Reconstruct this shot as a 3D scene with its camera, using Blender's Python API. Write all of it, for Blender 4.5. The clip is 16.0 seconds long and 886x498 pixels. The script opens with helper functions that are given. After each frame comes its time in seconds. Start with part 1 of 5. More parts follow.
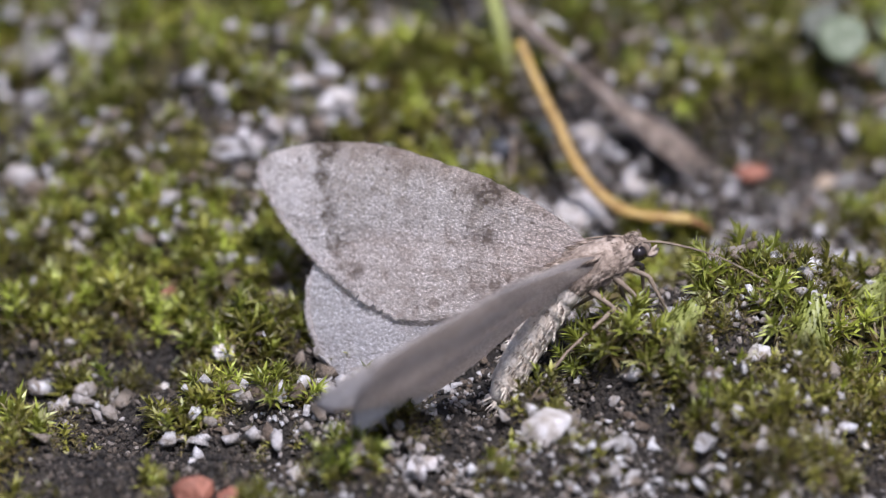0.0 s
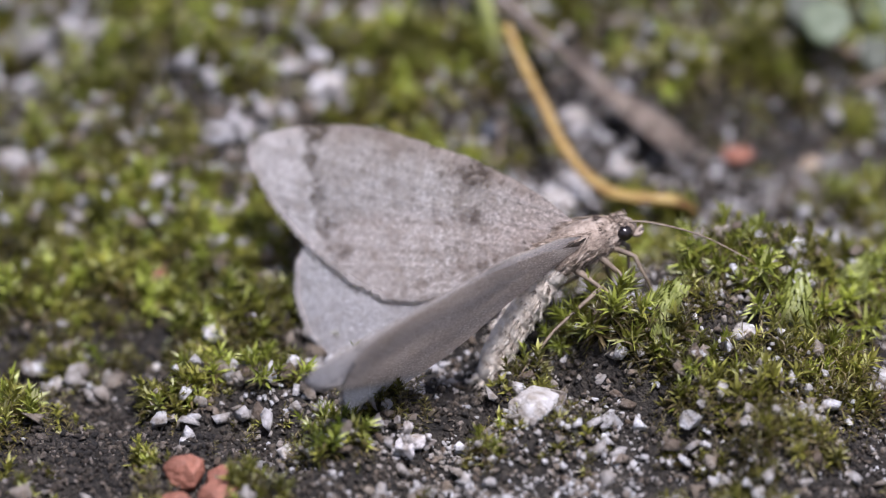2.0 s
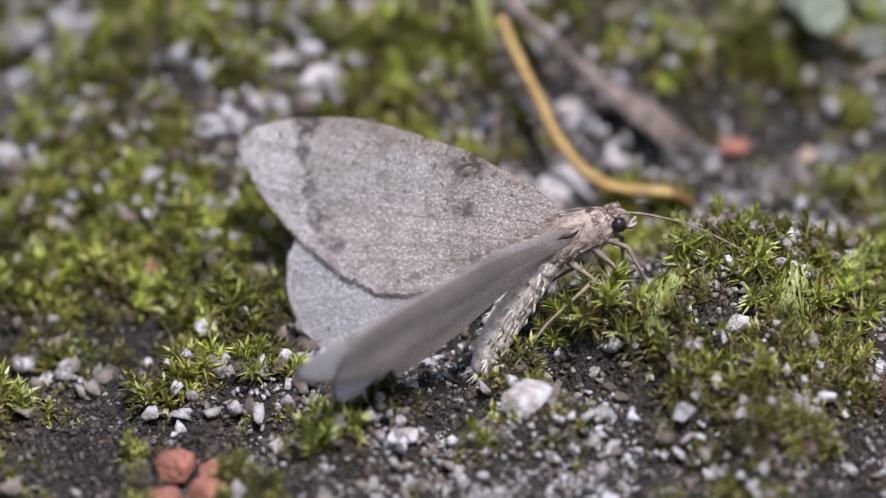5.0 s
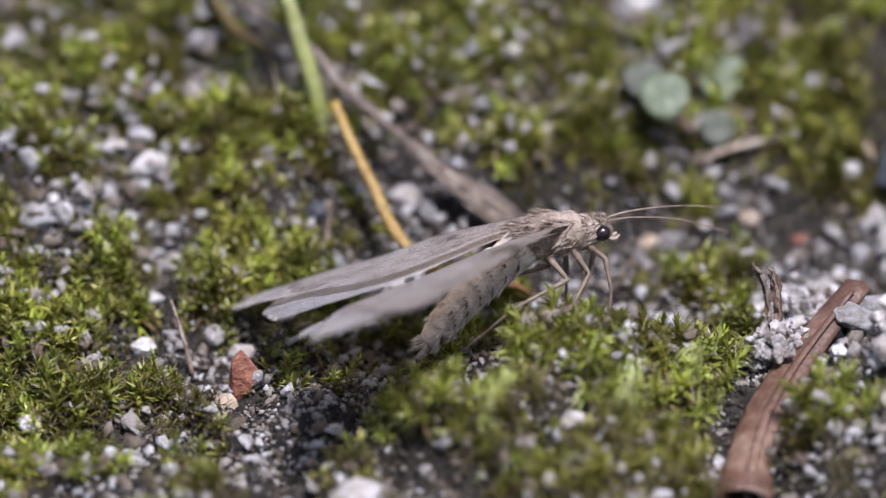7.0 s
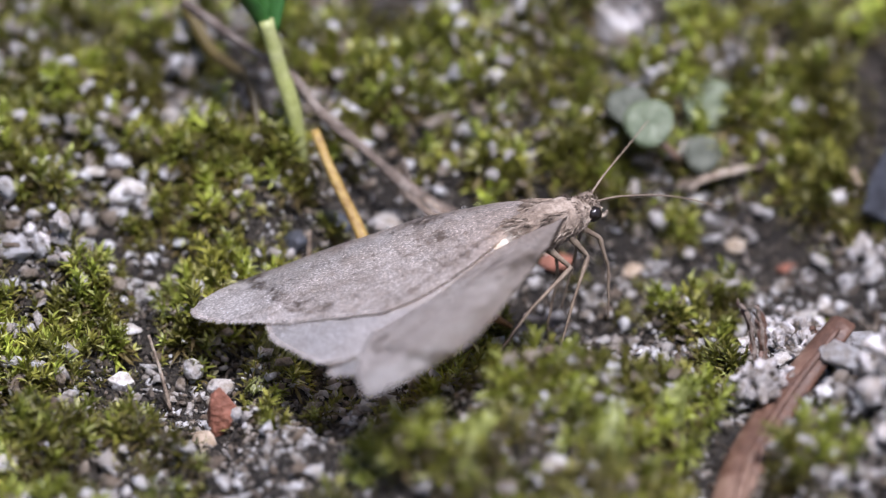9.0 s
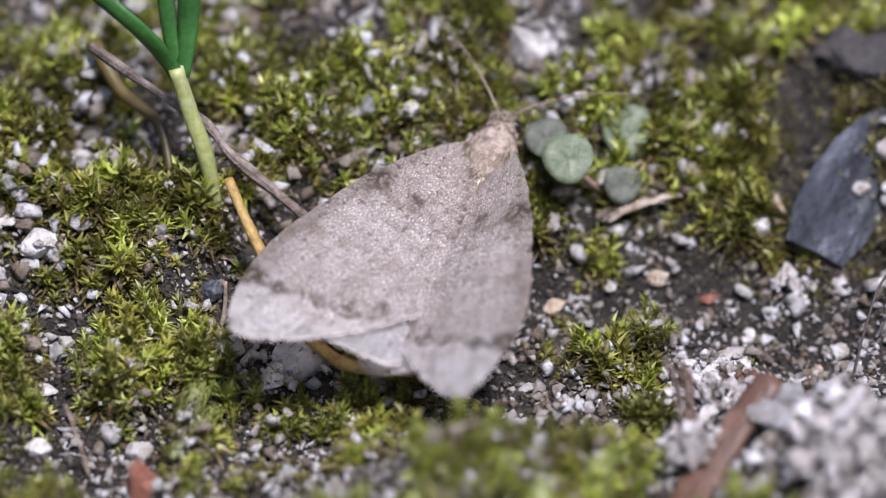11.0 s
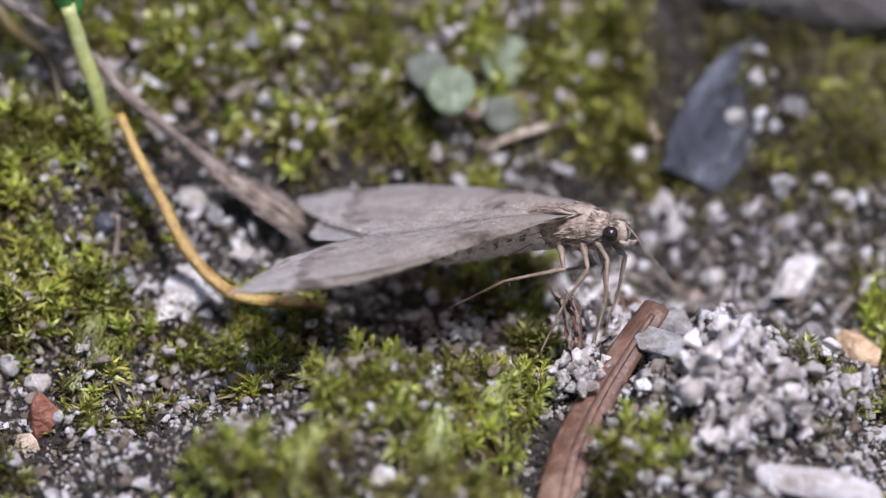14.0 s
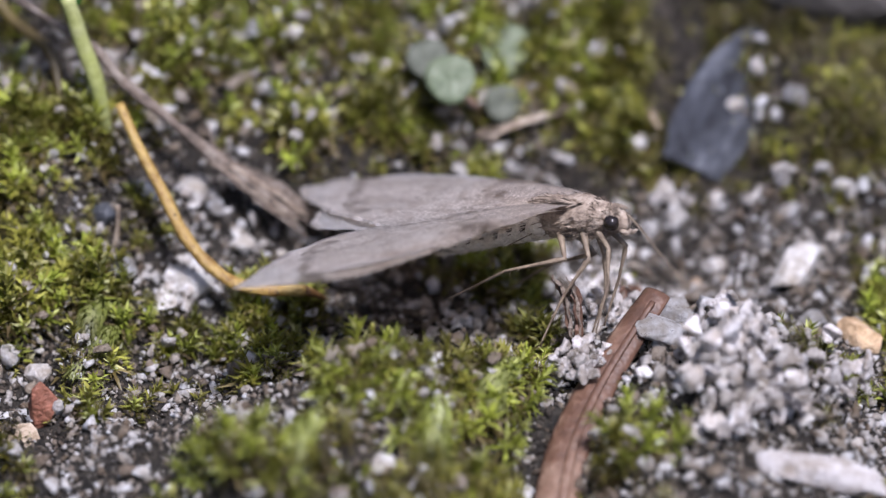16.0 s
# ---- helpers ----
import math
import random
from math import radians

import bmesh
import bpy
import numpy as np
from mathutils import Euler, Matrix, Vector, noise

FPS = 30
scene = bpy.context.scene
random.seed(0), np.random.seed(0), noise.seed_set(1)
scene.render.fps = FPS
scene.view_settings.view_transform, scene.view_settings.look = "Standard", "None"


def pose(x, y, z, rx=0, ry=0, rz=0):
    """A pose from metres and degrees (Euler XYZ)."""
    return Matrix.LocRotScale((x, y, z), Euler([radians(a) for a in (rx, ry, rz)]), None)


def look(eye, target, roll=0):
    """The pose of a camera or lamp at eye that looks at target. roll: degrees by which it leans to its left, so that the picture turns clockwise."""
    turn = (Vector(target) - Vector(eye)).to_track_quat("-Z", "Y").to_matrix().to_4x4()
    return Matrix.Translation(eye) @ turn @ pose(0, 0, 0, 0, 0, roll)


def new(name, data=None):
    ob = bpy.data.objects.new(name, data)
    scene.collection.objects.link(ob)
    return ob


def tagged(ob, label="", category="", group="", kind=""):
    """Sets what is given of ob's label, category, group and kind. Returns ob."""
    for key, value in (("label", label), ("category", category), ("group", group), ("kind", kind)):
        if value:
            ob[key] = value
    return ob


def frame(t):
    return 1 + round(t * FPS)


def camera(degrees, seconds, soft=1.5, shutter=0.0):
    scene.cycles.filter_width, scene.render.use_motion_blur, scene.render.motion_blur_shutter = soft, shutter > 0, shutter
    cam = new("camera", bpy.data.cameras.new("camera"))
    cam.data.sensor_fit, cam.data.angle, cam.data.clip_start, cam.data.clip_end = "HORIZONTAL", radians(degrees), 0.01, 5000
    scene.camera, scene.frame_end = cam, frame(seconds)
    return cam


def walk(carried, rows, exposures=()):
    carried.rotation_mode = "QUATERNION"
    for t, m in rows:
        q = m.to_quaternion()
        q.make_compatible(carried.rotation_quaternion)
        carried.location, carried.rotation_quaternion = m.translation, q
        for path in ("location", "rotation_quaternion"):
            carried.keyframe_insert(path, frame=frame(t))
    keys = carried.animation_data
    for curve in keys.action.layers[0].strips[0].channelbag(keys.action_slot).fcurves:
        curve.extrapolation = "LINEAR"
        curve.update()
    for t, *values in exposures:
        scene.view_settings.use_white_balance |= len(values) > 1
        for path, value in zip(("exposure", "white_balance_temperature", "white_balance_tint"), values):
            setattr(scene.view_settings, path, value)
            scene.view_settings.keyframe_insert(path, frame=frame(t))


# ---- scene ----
# ---- the camera and its way (lengths in millimetres, turned to metres by MM) ----
MM = 0.001
cam = camera(8.0, 16.0, soft=1.15)
cam.data.dof.use_dof = True
cam.data.dof.focus_distance = 0.272
cam.data.dof.aperture_fstop = cam.data.lens / 11.0


def aim(x, y, z, yaw, pitch, roll):
    """A camera pose from its place in mm and degrees."""
    a, b = radians(yaw), radians(pitch)
    ahead = Vector((-math.sin(a) * math.cos(b), math.cos(a) * math.cos(b), math.sin(b)))
    eye = Vector((x, y, z)) * MM
    return look(eye, eye + ahead, roll)


CAMERA_ROWS = [
    (0, -1.009, -254.047, 121.158, -0.45, -25.309, 1.088),
    (0.5, -1.188, -255.042, 120.361, -0.538, -25.138, 0.963),
    (1, -0.874, -256.569, 122.511, -0.511, -25.476, 0.921),
    (1.5, -0.428, -256.733, 121.193, -0.432, -25.245, 0.921),
    (2, -0.12, -257.257, 121.227, -0.365, -25.209, 0.839),
    (2.5, -0.006, -257.164, 121.112, -0.344, -25.195, 0.803),
    (3, 0.372, -257.152, 120.823, -0.261, -25.144, 0.709),
    (5.5, 2.003, -254.589, 119.64, -0.036, -25.115, 0.464),
    (6, 2.659, -252.608, 120.031, 0.015, -25.175, 0.425),
    (6.5, 3.64, -250.424, 121.034, 0.116, -25.237, 0.383),
    (6.6, 4.04, -250.122, 120.995, -0.039, -25.214, 0.426),
    (6.7, 4.617, -249.684, 120.939, -0.263, -25.181, 0.489),
    (6.8, 5.239, -249.213, 120.879, -0.505, -25.145, 0.556),
    (6.9, 5.661, -248.894, 120.838, -0.669, -25.12, 0.601),
    (7, 5.861, -248.742, 120.819, -0.746, -25.109, 0.623),
    (7.5, 4.04, -247.22, 119.56, -1.196, -24.972, 0.791),
    (8, 4.63, -246.178, 119.453, -1.058, -25.054, 0.752),
    (8.2, 5.149, -246.775, 121.631, -0.924, -25.422, 0.896),
    (10.3, 9.344, -230.214, 134.713, -0.609, -28.753, 0.048),
    (10.5, 10.039, -229.417, 139.144, -0.722, -29.55, -0.176),
    (11, 4.536, -225.124, 147.769, -2.216, -31.645, 0.249),
    (11.5, -1.998, -224.283, 152.871, -3.922, -32.476, 1.106),
    (12, -5.528, -223.375, 156.001, -5.247, -33.523, 1.842),
    (12.5, -5.199, -224.039, 155.939, -5.615, -33.771, 1.754),
    (13, -5.349, -225.402, 156.292, -5.856, -33.735, 1.764),
    (13.5, -5.266, -226.691, 154.575, -5.822, -33.249, 1.686),
    (14, -5.221, -227.286, 154.35, -5.802, -33.095, 1.656),
    (14.5, -4.742, -227.384, 154.265, -5.682, -33.027, 1.591),
    (15, -5.43, -228.082, 151.917, -5.828, -32.517, 1.511),
    (15.5, -4.183, -227.754, 154.233, -5.538, -33.022, 1.463),
    (16, -4.368, -227.824, 153.019, -5.579, -32.917, 1.339),
]
walk(cam, [(t, aim(*row)) for t, *row in CAMERA_ROWS], [(0, 0.9, 5760, 21), (16, 0.9, 5760, 21)])

# ---- daylight under a bright overcast sky ----
world = bpy.data.worlds.new("overcast_sky")
scene.world = world
world.use_nodes = True
wn = world.node_tree
sky = wn.nodes.new("ShaderNodeTexSky")
sky.sky_type = "NISHITA"
sky.sun_disc = False
sky.sun_elevation, sky.sun_rotation = radians(65), radians(160)
sky.air_density, sky.dust_density = 1.0, 3.0
wn.links.new(sky.outputs["Color"], wn.nodes["Background"].inputs["Color"])
wn.nodes["Background"].inputs["Strength"].default_value = 0.056
sun = new("sun", bpy.data.lights.new("sun", "SUN"))
sun.data.energy, sun.data.angle, sun.data.color = 3.6, radians(9), (1.0, 0.96, 0.91)
sun.matrix_world = look((0.08, -0.22, 0.5), (0, 0, 0))


# ---- materials ----
class Nodes:
    """A node material built step by step."""

    def __init__(self, name):
        self.mat = bpy.data.materials.new(name)
        self.mat.use_nodes = True
        self.tree = self.mat.node_tree
        self.bsdf = self.tree.nodes["Principled BSDF"]
        self.out = self.tree.nodes["Material Output"]

    def node(self, kind, links=None, operation="", clamp=False, blend="", uv="", bands=False):
        n = self.tree.nodes.new(kind)
        if operation:
            n.operation = operation
        if clamp:
            n.use_clamp = True
        if blend:
            n.data_type, n.blend_type = "RGBA", blend
        if uv:
            n.uv_map = uv
        if bands:
            n.wave_type = "BANDS"
        for key, value in (links or {}).items():
            sock = n.inputs[key]
            if isinstance(value, bpy.types.NodeSocket):
                self.tree.links.new(value, sock)
            else:
                sock.default_value = value
        return n

    def set(self, **values):
        for key, value in values.items():
            sock = self.bsdf.inputs[key.replace("_", " ")]
            if isinstance(value, bpy.types.NodeSocket):
                self.tree.links.new(value, sock)
            else:
                sock.default_value = value

    def coords(self, what="Object"):
        return self.node("ShaderNodeTexCoord").outputs[what]

    def noise(self, size_mm, detail=4.0, rough=0.6, vec=None, what="Fac"):
        n = self.node("ShaderNodeTexNoise", {"Vector": vec or self.coords(), "Scale": 1000.0 / size_mm, "Detail": detail, "Roughness": rough})
        return n.outputs[what]

    def ramp(self, fac, stops):
        n = self.node("ShaderNodeValToRGB", {"Fac": fac})
        e = n.color_ramp.elements
        while len(e) < len(stops):
            e.new(0.5)
        for el, (at, c) in zip(e, stops):
            el.position = at
            el.color = (*c, 1) if len(c) == 3 else c
        return n.outputs["Color"]

    def mix(self, fac, a, b, how="MIX"):
        n = self.node("ShaderNodeMix", blend=how)
        for i, v in ((0, fac), (6, a), (7, b)):
            if isinstance(v, bpy.types.NodeSocket):
                self.tree.links.new(v, n.inputs[i])
            else:
                n.inputs[i].default_value = (*v, 1) if isinstance(v, tuple) else v
        return n.outputs[2]

    def math(self, op, a, b=0.0, clamp=False):
        n = self.node("ShaderNodeMath", operation=op, clamp=clamp)
        for i, v in ((0, a), (1, b)):
            if isinstance(v, bpy.types.NodeSocket):
                self.tree.links.new(v, n.inputs[i])
            else:
                n.inputs[i].default_value = v
        return n.outputs[0]

    def bump(self, height, depth_mm, strength=1.0):
        n = self.node("ShaderNodeBump", {"Height": height, "Distance": depth_mm * 0.001, "Strength": strength})
        self.tree.links.new(n.outputs["Normal"], self.bsdf.inputs["Normal"])

    def island(self):
        return self.node("ShaderNodeNewGeometry").outputs["Random Per Island"]

    def each(self):
        return self.node("ShaderNodeObjectInfo").outputs["Random"]


def soil_material():
    m = Nodes("damp_sandy_soil")
    a, b = m.noise(6.0, 5), m.noise(0.7, 6, 0.7)
    dark = m.ramp(a, [(0.3, (0.006, 0.005, 0.003)), (0.55, (0.016, 0.012, 0.008)), (0.75, (0.034, 0.027, 0.018))])
    col = m.mix(m.ramp(b, [(0.45, (0, 0, 0)), (0.7, (1, 1, 1))]), dark, (0.07, 0.058, 0.042))
    m.set(Base_Color=col, Roughness=0.85)
    m.bump(m.math("ADD", b, m.noise(0.2, 3)), 0.6)
    return m.mat


def grain_material(name, stops, rough=0.4, each=False, trans=0.15):
    m = Nodes(name)
    r = m.each() if each else m.island()
    base = m.ramp(r, stops)
    stain = m.ramp(m.noise(0.9, 5, 0.65), [(0.38, (0.42, 0.35, 0.25)), (0.58, (1, 1, 1))])
    col = m.mix(0.75, base, stain, "MULTIPLY")
    specks = m.ramp(m.noise(0.16, 3, 0.6), [(0.30, (0.25, 0.22, 0.18)), (0.38, (1, 1, 1))])
    col = m.mix(0.45, col, specks, "MULTIPLY")
    m.set(Base_Color=col, Roughness=m.math("ADD", rough - 0.15, m.math("MULTIPLY", m.noise(0.3, 3), 0.35)), Transmission_Weight=trans)
    m.set(Subsurface_Weight=0.25, Subsurface_Radius=(1, 1, 1), Subsurface_Scale=0.0004)
    m.bump(m.math("ADD", m.noise(0.25, 5, 0.7), m.noise(0.8, 3)), 0.3)
    return m.mat


def moss_material(name, stops, warm):
    m = Nodes(name)
    col = m.ramp(m.island(), stops)
    patch = m.ramp(m.noise(7.0, 3), [(0.38, (0, 0, 0)), (0.62, (1, 1, 1))])
    col = m.mix(m.math("MULTIPLY", patch, 0.45), col, warm)
    age = m.ramp(m.noise(3.2, 4, 0.6), [(0.38, (0.26, 0.22, 0.18)), (0.5, (0.9, 0.9, 0.9)), (0.64, (1.6, 1.65, 1.4))])
    col = m.mix(0.9, col, age, "MULTIPLY")
    m.set(Base_Color=col, Roughness=0.42, Specular_IOR_Level=0.5)
    light = m.node("ShaderNodeBsdfTranslucent", {"Color": m.mix(0.5, col, (0.36, 0.38, 0.05))})
    both = m.node("ShaderNodeMixShader", {0: 0.35})
    m.tree.links.new(m.bsdf.outputs[0], both.inputs[1])
    m.tree.links.new(light.outputs[0], both.inputs[2])
    m.tree.links.new(both.outputs[0], m.out.inputs["Surface"])
    return m.mat


def plain_material(name, stops, size_mm, rough, depth=0.1, stretch=None, translucent=0.0, spec=0.5):
    m = Nodes(name)
    vec = m.coords()
    if stretch:
        vec = m.node("ShaderNodeMapping", {"Vector": vec, "Scale": stretch}).outputs[0]
    n = m.noise(size_mm, 6, 0.65, vec)
    fine = m.noise(size_mm * 0.2, 4, 0.6, vec)
    col = m.mix(0.35, m.ramp(n, stops), m.ramp(fine, [(0.35, (0.35, 0.33, 0.3)), (0.6, (1, 1, 1))]), "MULTIPLY")
    m.set(Base_Color=col, Roughness=rough, Specular_IOR_Level=spec)
    m.bump(m.math("ADD", n, fine), depth)
    if translucent:
        light = m.node("ShaderNodeBsdfTranslucent", {"Color": col})
        both = m.node("ShaderNodeMixShader", {0: translucent})
        m.tree.links.new(m.bsdf.outputs[0], both.inputs[1])
        m.tree.links.new(light.outputs[0], both.inputs[2])
        m.tree.links.new(both.outputs[0], m.out.inputs["Surface"])
    return m.mat


def wing_material(name, pale, deep, fore):
    """Scaled moth wing. The map 'pq' holds the place on the wing in mm: p from base to tip, q from front to hind edge."""
    m = Nodes(name)
    uv = m.node("ShaderNodeUVMap", uv="pq").outputs[0]
    sep = m.node("ShaderNodeSeparateXYZ", {0: uv})
    p, q = sep.outputs[0], sep.outputs[1]

    def n(size, detail=4.0, rough=0.6):
        return m.node("ShaderNodeTexNoise", {"Vector": uv, "Scale": 1.0 / size, "Detail": detail, "Roughness": rough}).outputs["Fac"]

    col = m.mix(m.ramp(n(3.0, 4), [(0.35, (0, 0, 0)), (0.65, (1, 1, 1))]), pale, deep)
    if fore:
        reach = m.math("ADD", m.math("MULTIPLY", m.math("ADD", p, m.math("MULTIPLY", q, 0.55)), 0.062), m.math("MULTIPLY", m.math("SUBTRACT", n(2.2, 4), 0.5), 0.3))
        col = m.mix(1.0, col, m.ramp(reach, [(0.1, (0.84, 0.77, 0.72)), (0.4, (0.93, 0.92, 0.90)), (0.74, (0.88, 0.87, 0.86)), (0.82, (1.2, 1.2, 1.21))]), "MULTIPLY")
        front = m.ramp(m.math("ADD", m.math("MULTIPLY", m.math("ADD", q, 2.2), 0.3), m.math("MULTIPLY", m.math("SUBTRACT", n(1.2, 4), 0.5), 0.7)), [(0.05, (0.62, 0.54, 0.49)), (0.5, (1, 1, 1))])
        col = m.mix(0.8, col, front, "MULTIPLY")
    mottle = m.ramp(n(0.8, 5, 0.7), [(0.36, (0.55, 0.49, 0.45)), (0.5, (1, 1, 1)), (0.66, (1.16, 1.16, 1.17))])
    col = m.mix(0.65 if fore else 0.35, col, mottle, "MULTIPLY")
    # overlapping scale rows: short pale and brown dashes
    rows = m.node("ShaderNodeMapping", {"Vector": uv, "Scale": (1.0, 2.2, 1.0), "Rotation": (0, 0, 0.5)}).outputs[0]
    scales = m.node("ShaderNodeTexNoise", {"Vector": rows, "Scale": 4.6, "Detail": 4.0, "Roughness": 0.75, "Distortion": 1.2}).outputs["Fac"]
    col = m.mix(0.75, col, m.ramp(scales, [(0.38, (0.5, 0.46, 0.44)), (0.5, (0.95, 0.94, 0.93)), (0.62, (1.4, 1.4, 1.42))]), "MULTIPLY")
    glint = m.node("ShaderNodeTexNoise", {"Vector": rows, "Scale": 7.5, "Detail": 2.0, "Roughness": 0.7}).outputs["Fac"]
    col = m.mix(0.9, col, m.ramp(glint, [(0.38, (0.5, 0.48, 0.47)), (0.5, (0.95, 0.95, 0.95)), (0.57, (1.15, 1.15, 1.16)), (0.64, (1.9, 1.92, 1.95))]), "MULTIPLY")
    thick = m.ramp(m.math("ADD", n(1.5, 4), m.math("MULTIPLY", q, -0.035)), [(0.40, (0.4, 0.4, 0.4)), (0.56, (1, 1, 1))])
    specks = m.math("MULTIPLY", m.ramp(n(0.34, 2, 0.5), [(0.35, (1, 1, 1)), (0.40, (0, 0, 0))]), thick)
    col = m.mix(m.math("MULTIPLY", specks, 0.8 if fore else 0.35), col, (0.075, 0.055, 0.045))
    veins = m.node("ShaderNodeTexWave", {"Vector": m.node("ShaderNodeCombineXYZ", {0: m.math("DIVIDE", q, m.math("ADD", m.math("MULTIPLY", p, 0.09), 0.7)), 1: 0.0}).outputs[0], "Scale": 0.30, "Distortion": 1.0, "Detail": 2.0}, bands=True).outputs["Fac"]
    vein = m.ramp(veins, [(0.9, (0, 0, 0)), (0.99, (1, 1, 1))])
    groove = m.ramp(veins, [(0.02, (1, 1, 1)), (0.16, (0, 0, 0))])
    col = m.mix(m.math("MULTIPLY", m.math("MULTIPLY", groove, n(1.2, 3)), 0.4 if fore else 0.2), col, (0.16, 0.125, 0.10))
    col = m.mix(m.math("MULTIPLY", m.math("MULTIPLY", vein, n(1.4, 3)), 0.35), col, (0.6, 0.56, 0.53))
    if fore:
        hem = m.math("ABSOLUTE", m.math("SUBTRACT", m.math("SUBTRACT", q, m.math("MULTIPLY", p, 0.62)), 0.35))
        hem = m.math("MULTIPLY", m.math("SUBTRACT", 1.0, m.math("DIVIDE", hem, 0.3), clamp=True), m.ramp(n(0.6, 3), [(0.42, (0, 0, 0)), (0.55, (1, 1, 1))]))
        col = m.mix(m.math("MULTIPLY", hem, 0.75), col, (0.10, 0.07, 0.055))
    if fore:
        wavy = m.math("MULTIPLY", m.math("SUBTRACT", n(1.6, 3), 0.5), 2.6)

        def line(at, lean, wide, strength, col, tone):
            d = m.math("ABSOLUTE", m.math("SUBTRACT", m.math("ADD", m.math("ADD", p, wavy), m.math("MULTIPLY", q, lean)), at))
            f = m.math("SUBTRACT", 1.0, m.math("DIVIDE", d, wide), clamp=True)
            f = m.math("MULTIPLY", m.math("MULTIPLY", f, m.ramp(n(0.5, 3), [(0.4, (0, 0, 0)), (0.6, (1, 1, 1))])), strength)
            return m.mix(f, col, tone)

        col = line(12.3, 0.5, 0.38, 0.95, col, (0.085, 0.06, 0.048))
        col = line(12.95, 0.5, 0.6, 0.8, col, (0.60, 0.56, 0.53))
        col = line(5.2, 0.35, 0.4, 0.8, col, (0.10, 0.07, 0.055))
        col = line(8.6, 0.3, 0.5, 0.4, col, (0.16, 0.12, 0.095))
        for cp, cq, r, s in ((12.8, -1.45, 0.85, 1.0), (4.8, -1.15, 0.95, 1.0), (12.5, -0.1, 0.5, 0.9), (4.4, 0.6, 0.55, 0.9), (8.0, 0.9, 0.4, 0.4), (11.6, 1.4, 0.45, 0.9), (10.7, 2.4, 0.45, 0.9), (9.6, 3.5, 0.45, 0.8), (3.4, 2.6, 0.5, 0.7)):
            d = m.node("ShaderNodeVectorMath", {0: uv, 1: (cp, cq, 0)}, operation="DISTANCE").outputs["Value"]
            f = m.math("SUBTRACT", 1.0, m.math("DIVIDE", m.math("ADD", d, m.math("MULTIPLY", wavy, 0.25)), r), clamp=True)
            f = m.math("MULTIPLY", m.math("MULTIPLY", f, 2.2, clamp=True), m.ramp(n(0.3, 2), [(0.4, (0.25, 0.25, 0.25)), (0.55, (1, 1, 1))]))
            col = m.mix(m.math("MULTIPLY", f, s), col, (0.06, 0.042, 0.035))
    m.set(Base_Color=col, Roughness=0.5, Specular_IOR_Level=0.5, Sheen_Weight=0.08, Sheen_Roughness=0.4)
    cells = m.node("ShaderNodeTexVoronoi", {"Vector": uv, "Scale": 7.0}).outputs["Distance"]
    m.bump(m.math("ADD", m.math("ADD", m.math("MULTIPLY", cells, 0.6), m.math("MULTIPLY", scales, 0.9)), m.math("MULTIPLY", vein, 0.3)), 0.09, 1.0)
    thin = m.node("ShaderNodeBsdfTranslucent", {"Color": m.mix(0.6, col, (0.95, 0.83, 0.69))})
    both = m.node("ShaderNodeMixShader", {0: 0.58})
    m.tree.links.new(m.bsdf.outputs[0], both.inputs[1])
    m.tree.links.new(thin.outputs[0], both.inputs[2])
    m.tree.links.new(both.outputs[0], m.out.inputs["Surface"])
    return m.mat


SOIL = soil_material()
SAND = grain_material("mixed_sand", [(0.0, (0.16, 0.12, 0.085)), (0.22, (0.3, 0.25, 0.195)), (0.5, (0.5, 0.47, 0.44)), (0.8, (0.66, 0.65, 0.65)), (1.0, (0.8, 0.79, 0.79))])
DARKSAND = grain_material("dark_sand", [(0.0, (0.014, 0.011, 0.007)), (0.5, (0.055, 0.042, 0.029)), (0.85, (0.15, 0.12, 0.088)), (1.0, (0.34, 0.30, 0.26))], 0.65)
QUARTZ = grain_material("white_quartz", [(0.0, (0.55, 0.52, 0.49)), (1.0, (0.82, 0.80, 0.78))], 0.35, True, 0.0)
GREYQUARTZ = grain_material("grey_quartz", [(0.0, (0.42, 0.42, 0.43)), (1.0, (0.62, 0.61, 0.61))], 0.3, True, 0.35)
QUARTZLUMP = grain_material("sugary_quartz", [(0.0, (0.32, 0.29, 0.26)), (0.35, (0.56, 0.525, 0.505)), (0.75, (0.74, 0.70, 0.69)), (1.0, (0.86, 0.83, 0.82))], 0.4, True, 0.0)
PEACHSTONE = grain_material("tan_feldspar", [(0.0, (0.66, 0.45, 0.24)), (0.5, (0.7, 0.55, 0.42)), (1.0, (0.6, 0.5, 0.38))], 0.5, True, 0.0)
RUST = plain_material("rust_red_stone", [(0.3, (0.16, 0.06, 0.035)), (0.6, (0.32, 0.13, 0.08)), (0.8, (0.42, 0.24, 0.17))], 1.6, 0.6, 0.2)
DARKROCK = plain_material("dark_weathered_rock", [(0.3, (0.022, 0.019, 0.017)), (0.6, (0.06, 0.052, 0.046)), (0.85, (0.15, 0.135, 0.12))], 2.6, 0.7, 0.4)
DARKSTONE = plain_material("dark_slate", [(0.3, (0.025, 0.027, 0.032)), (0.6, (0.06, 0.064, 0.075)), (0.85, (0.17, 0.17, 0.18))], 2.2, 0.5, 0.25)
SLATE = plain_material("blue_grey_flake", [(0.38, (0.014, 0.015, 0.02)), (0.54, (0.055, 0.06, 0.075)), (0.7, (0.2, 0.21, 0.24))], 1.3, 0.6, 0.5, (1.0, 1.0, 0.3))
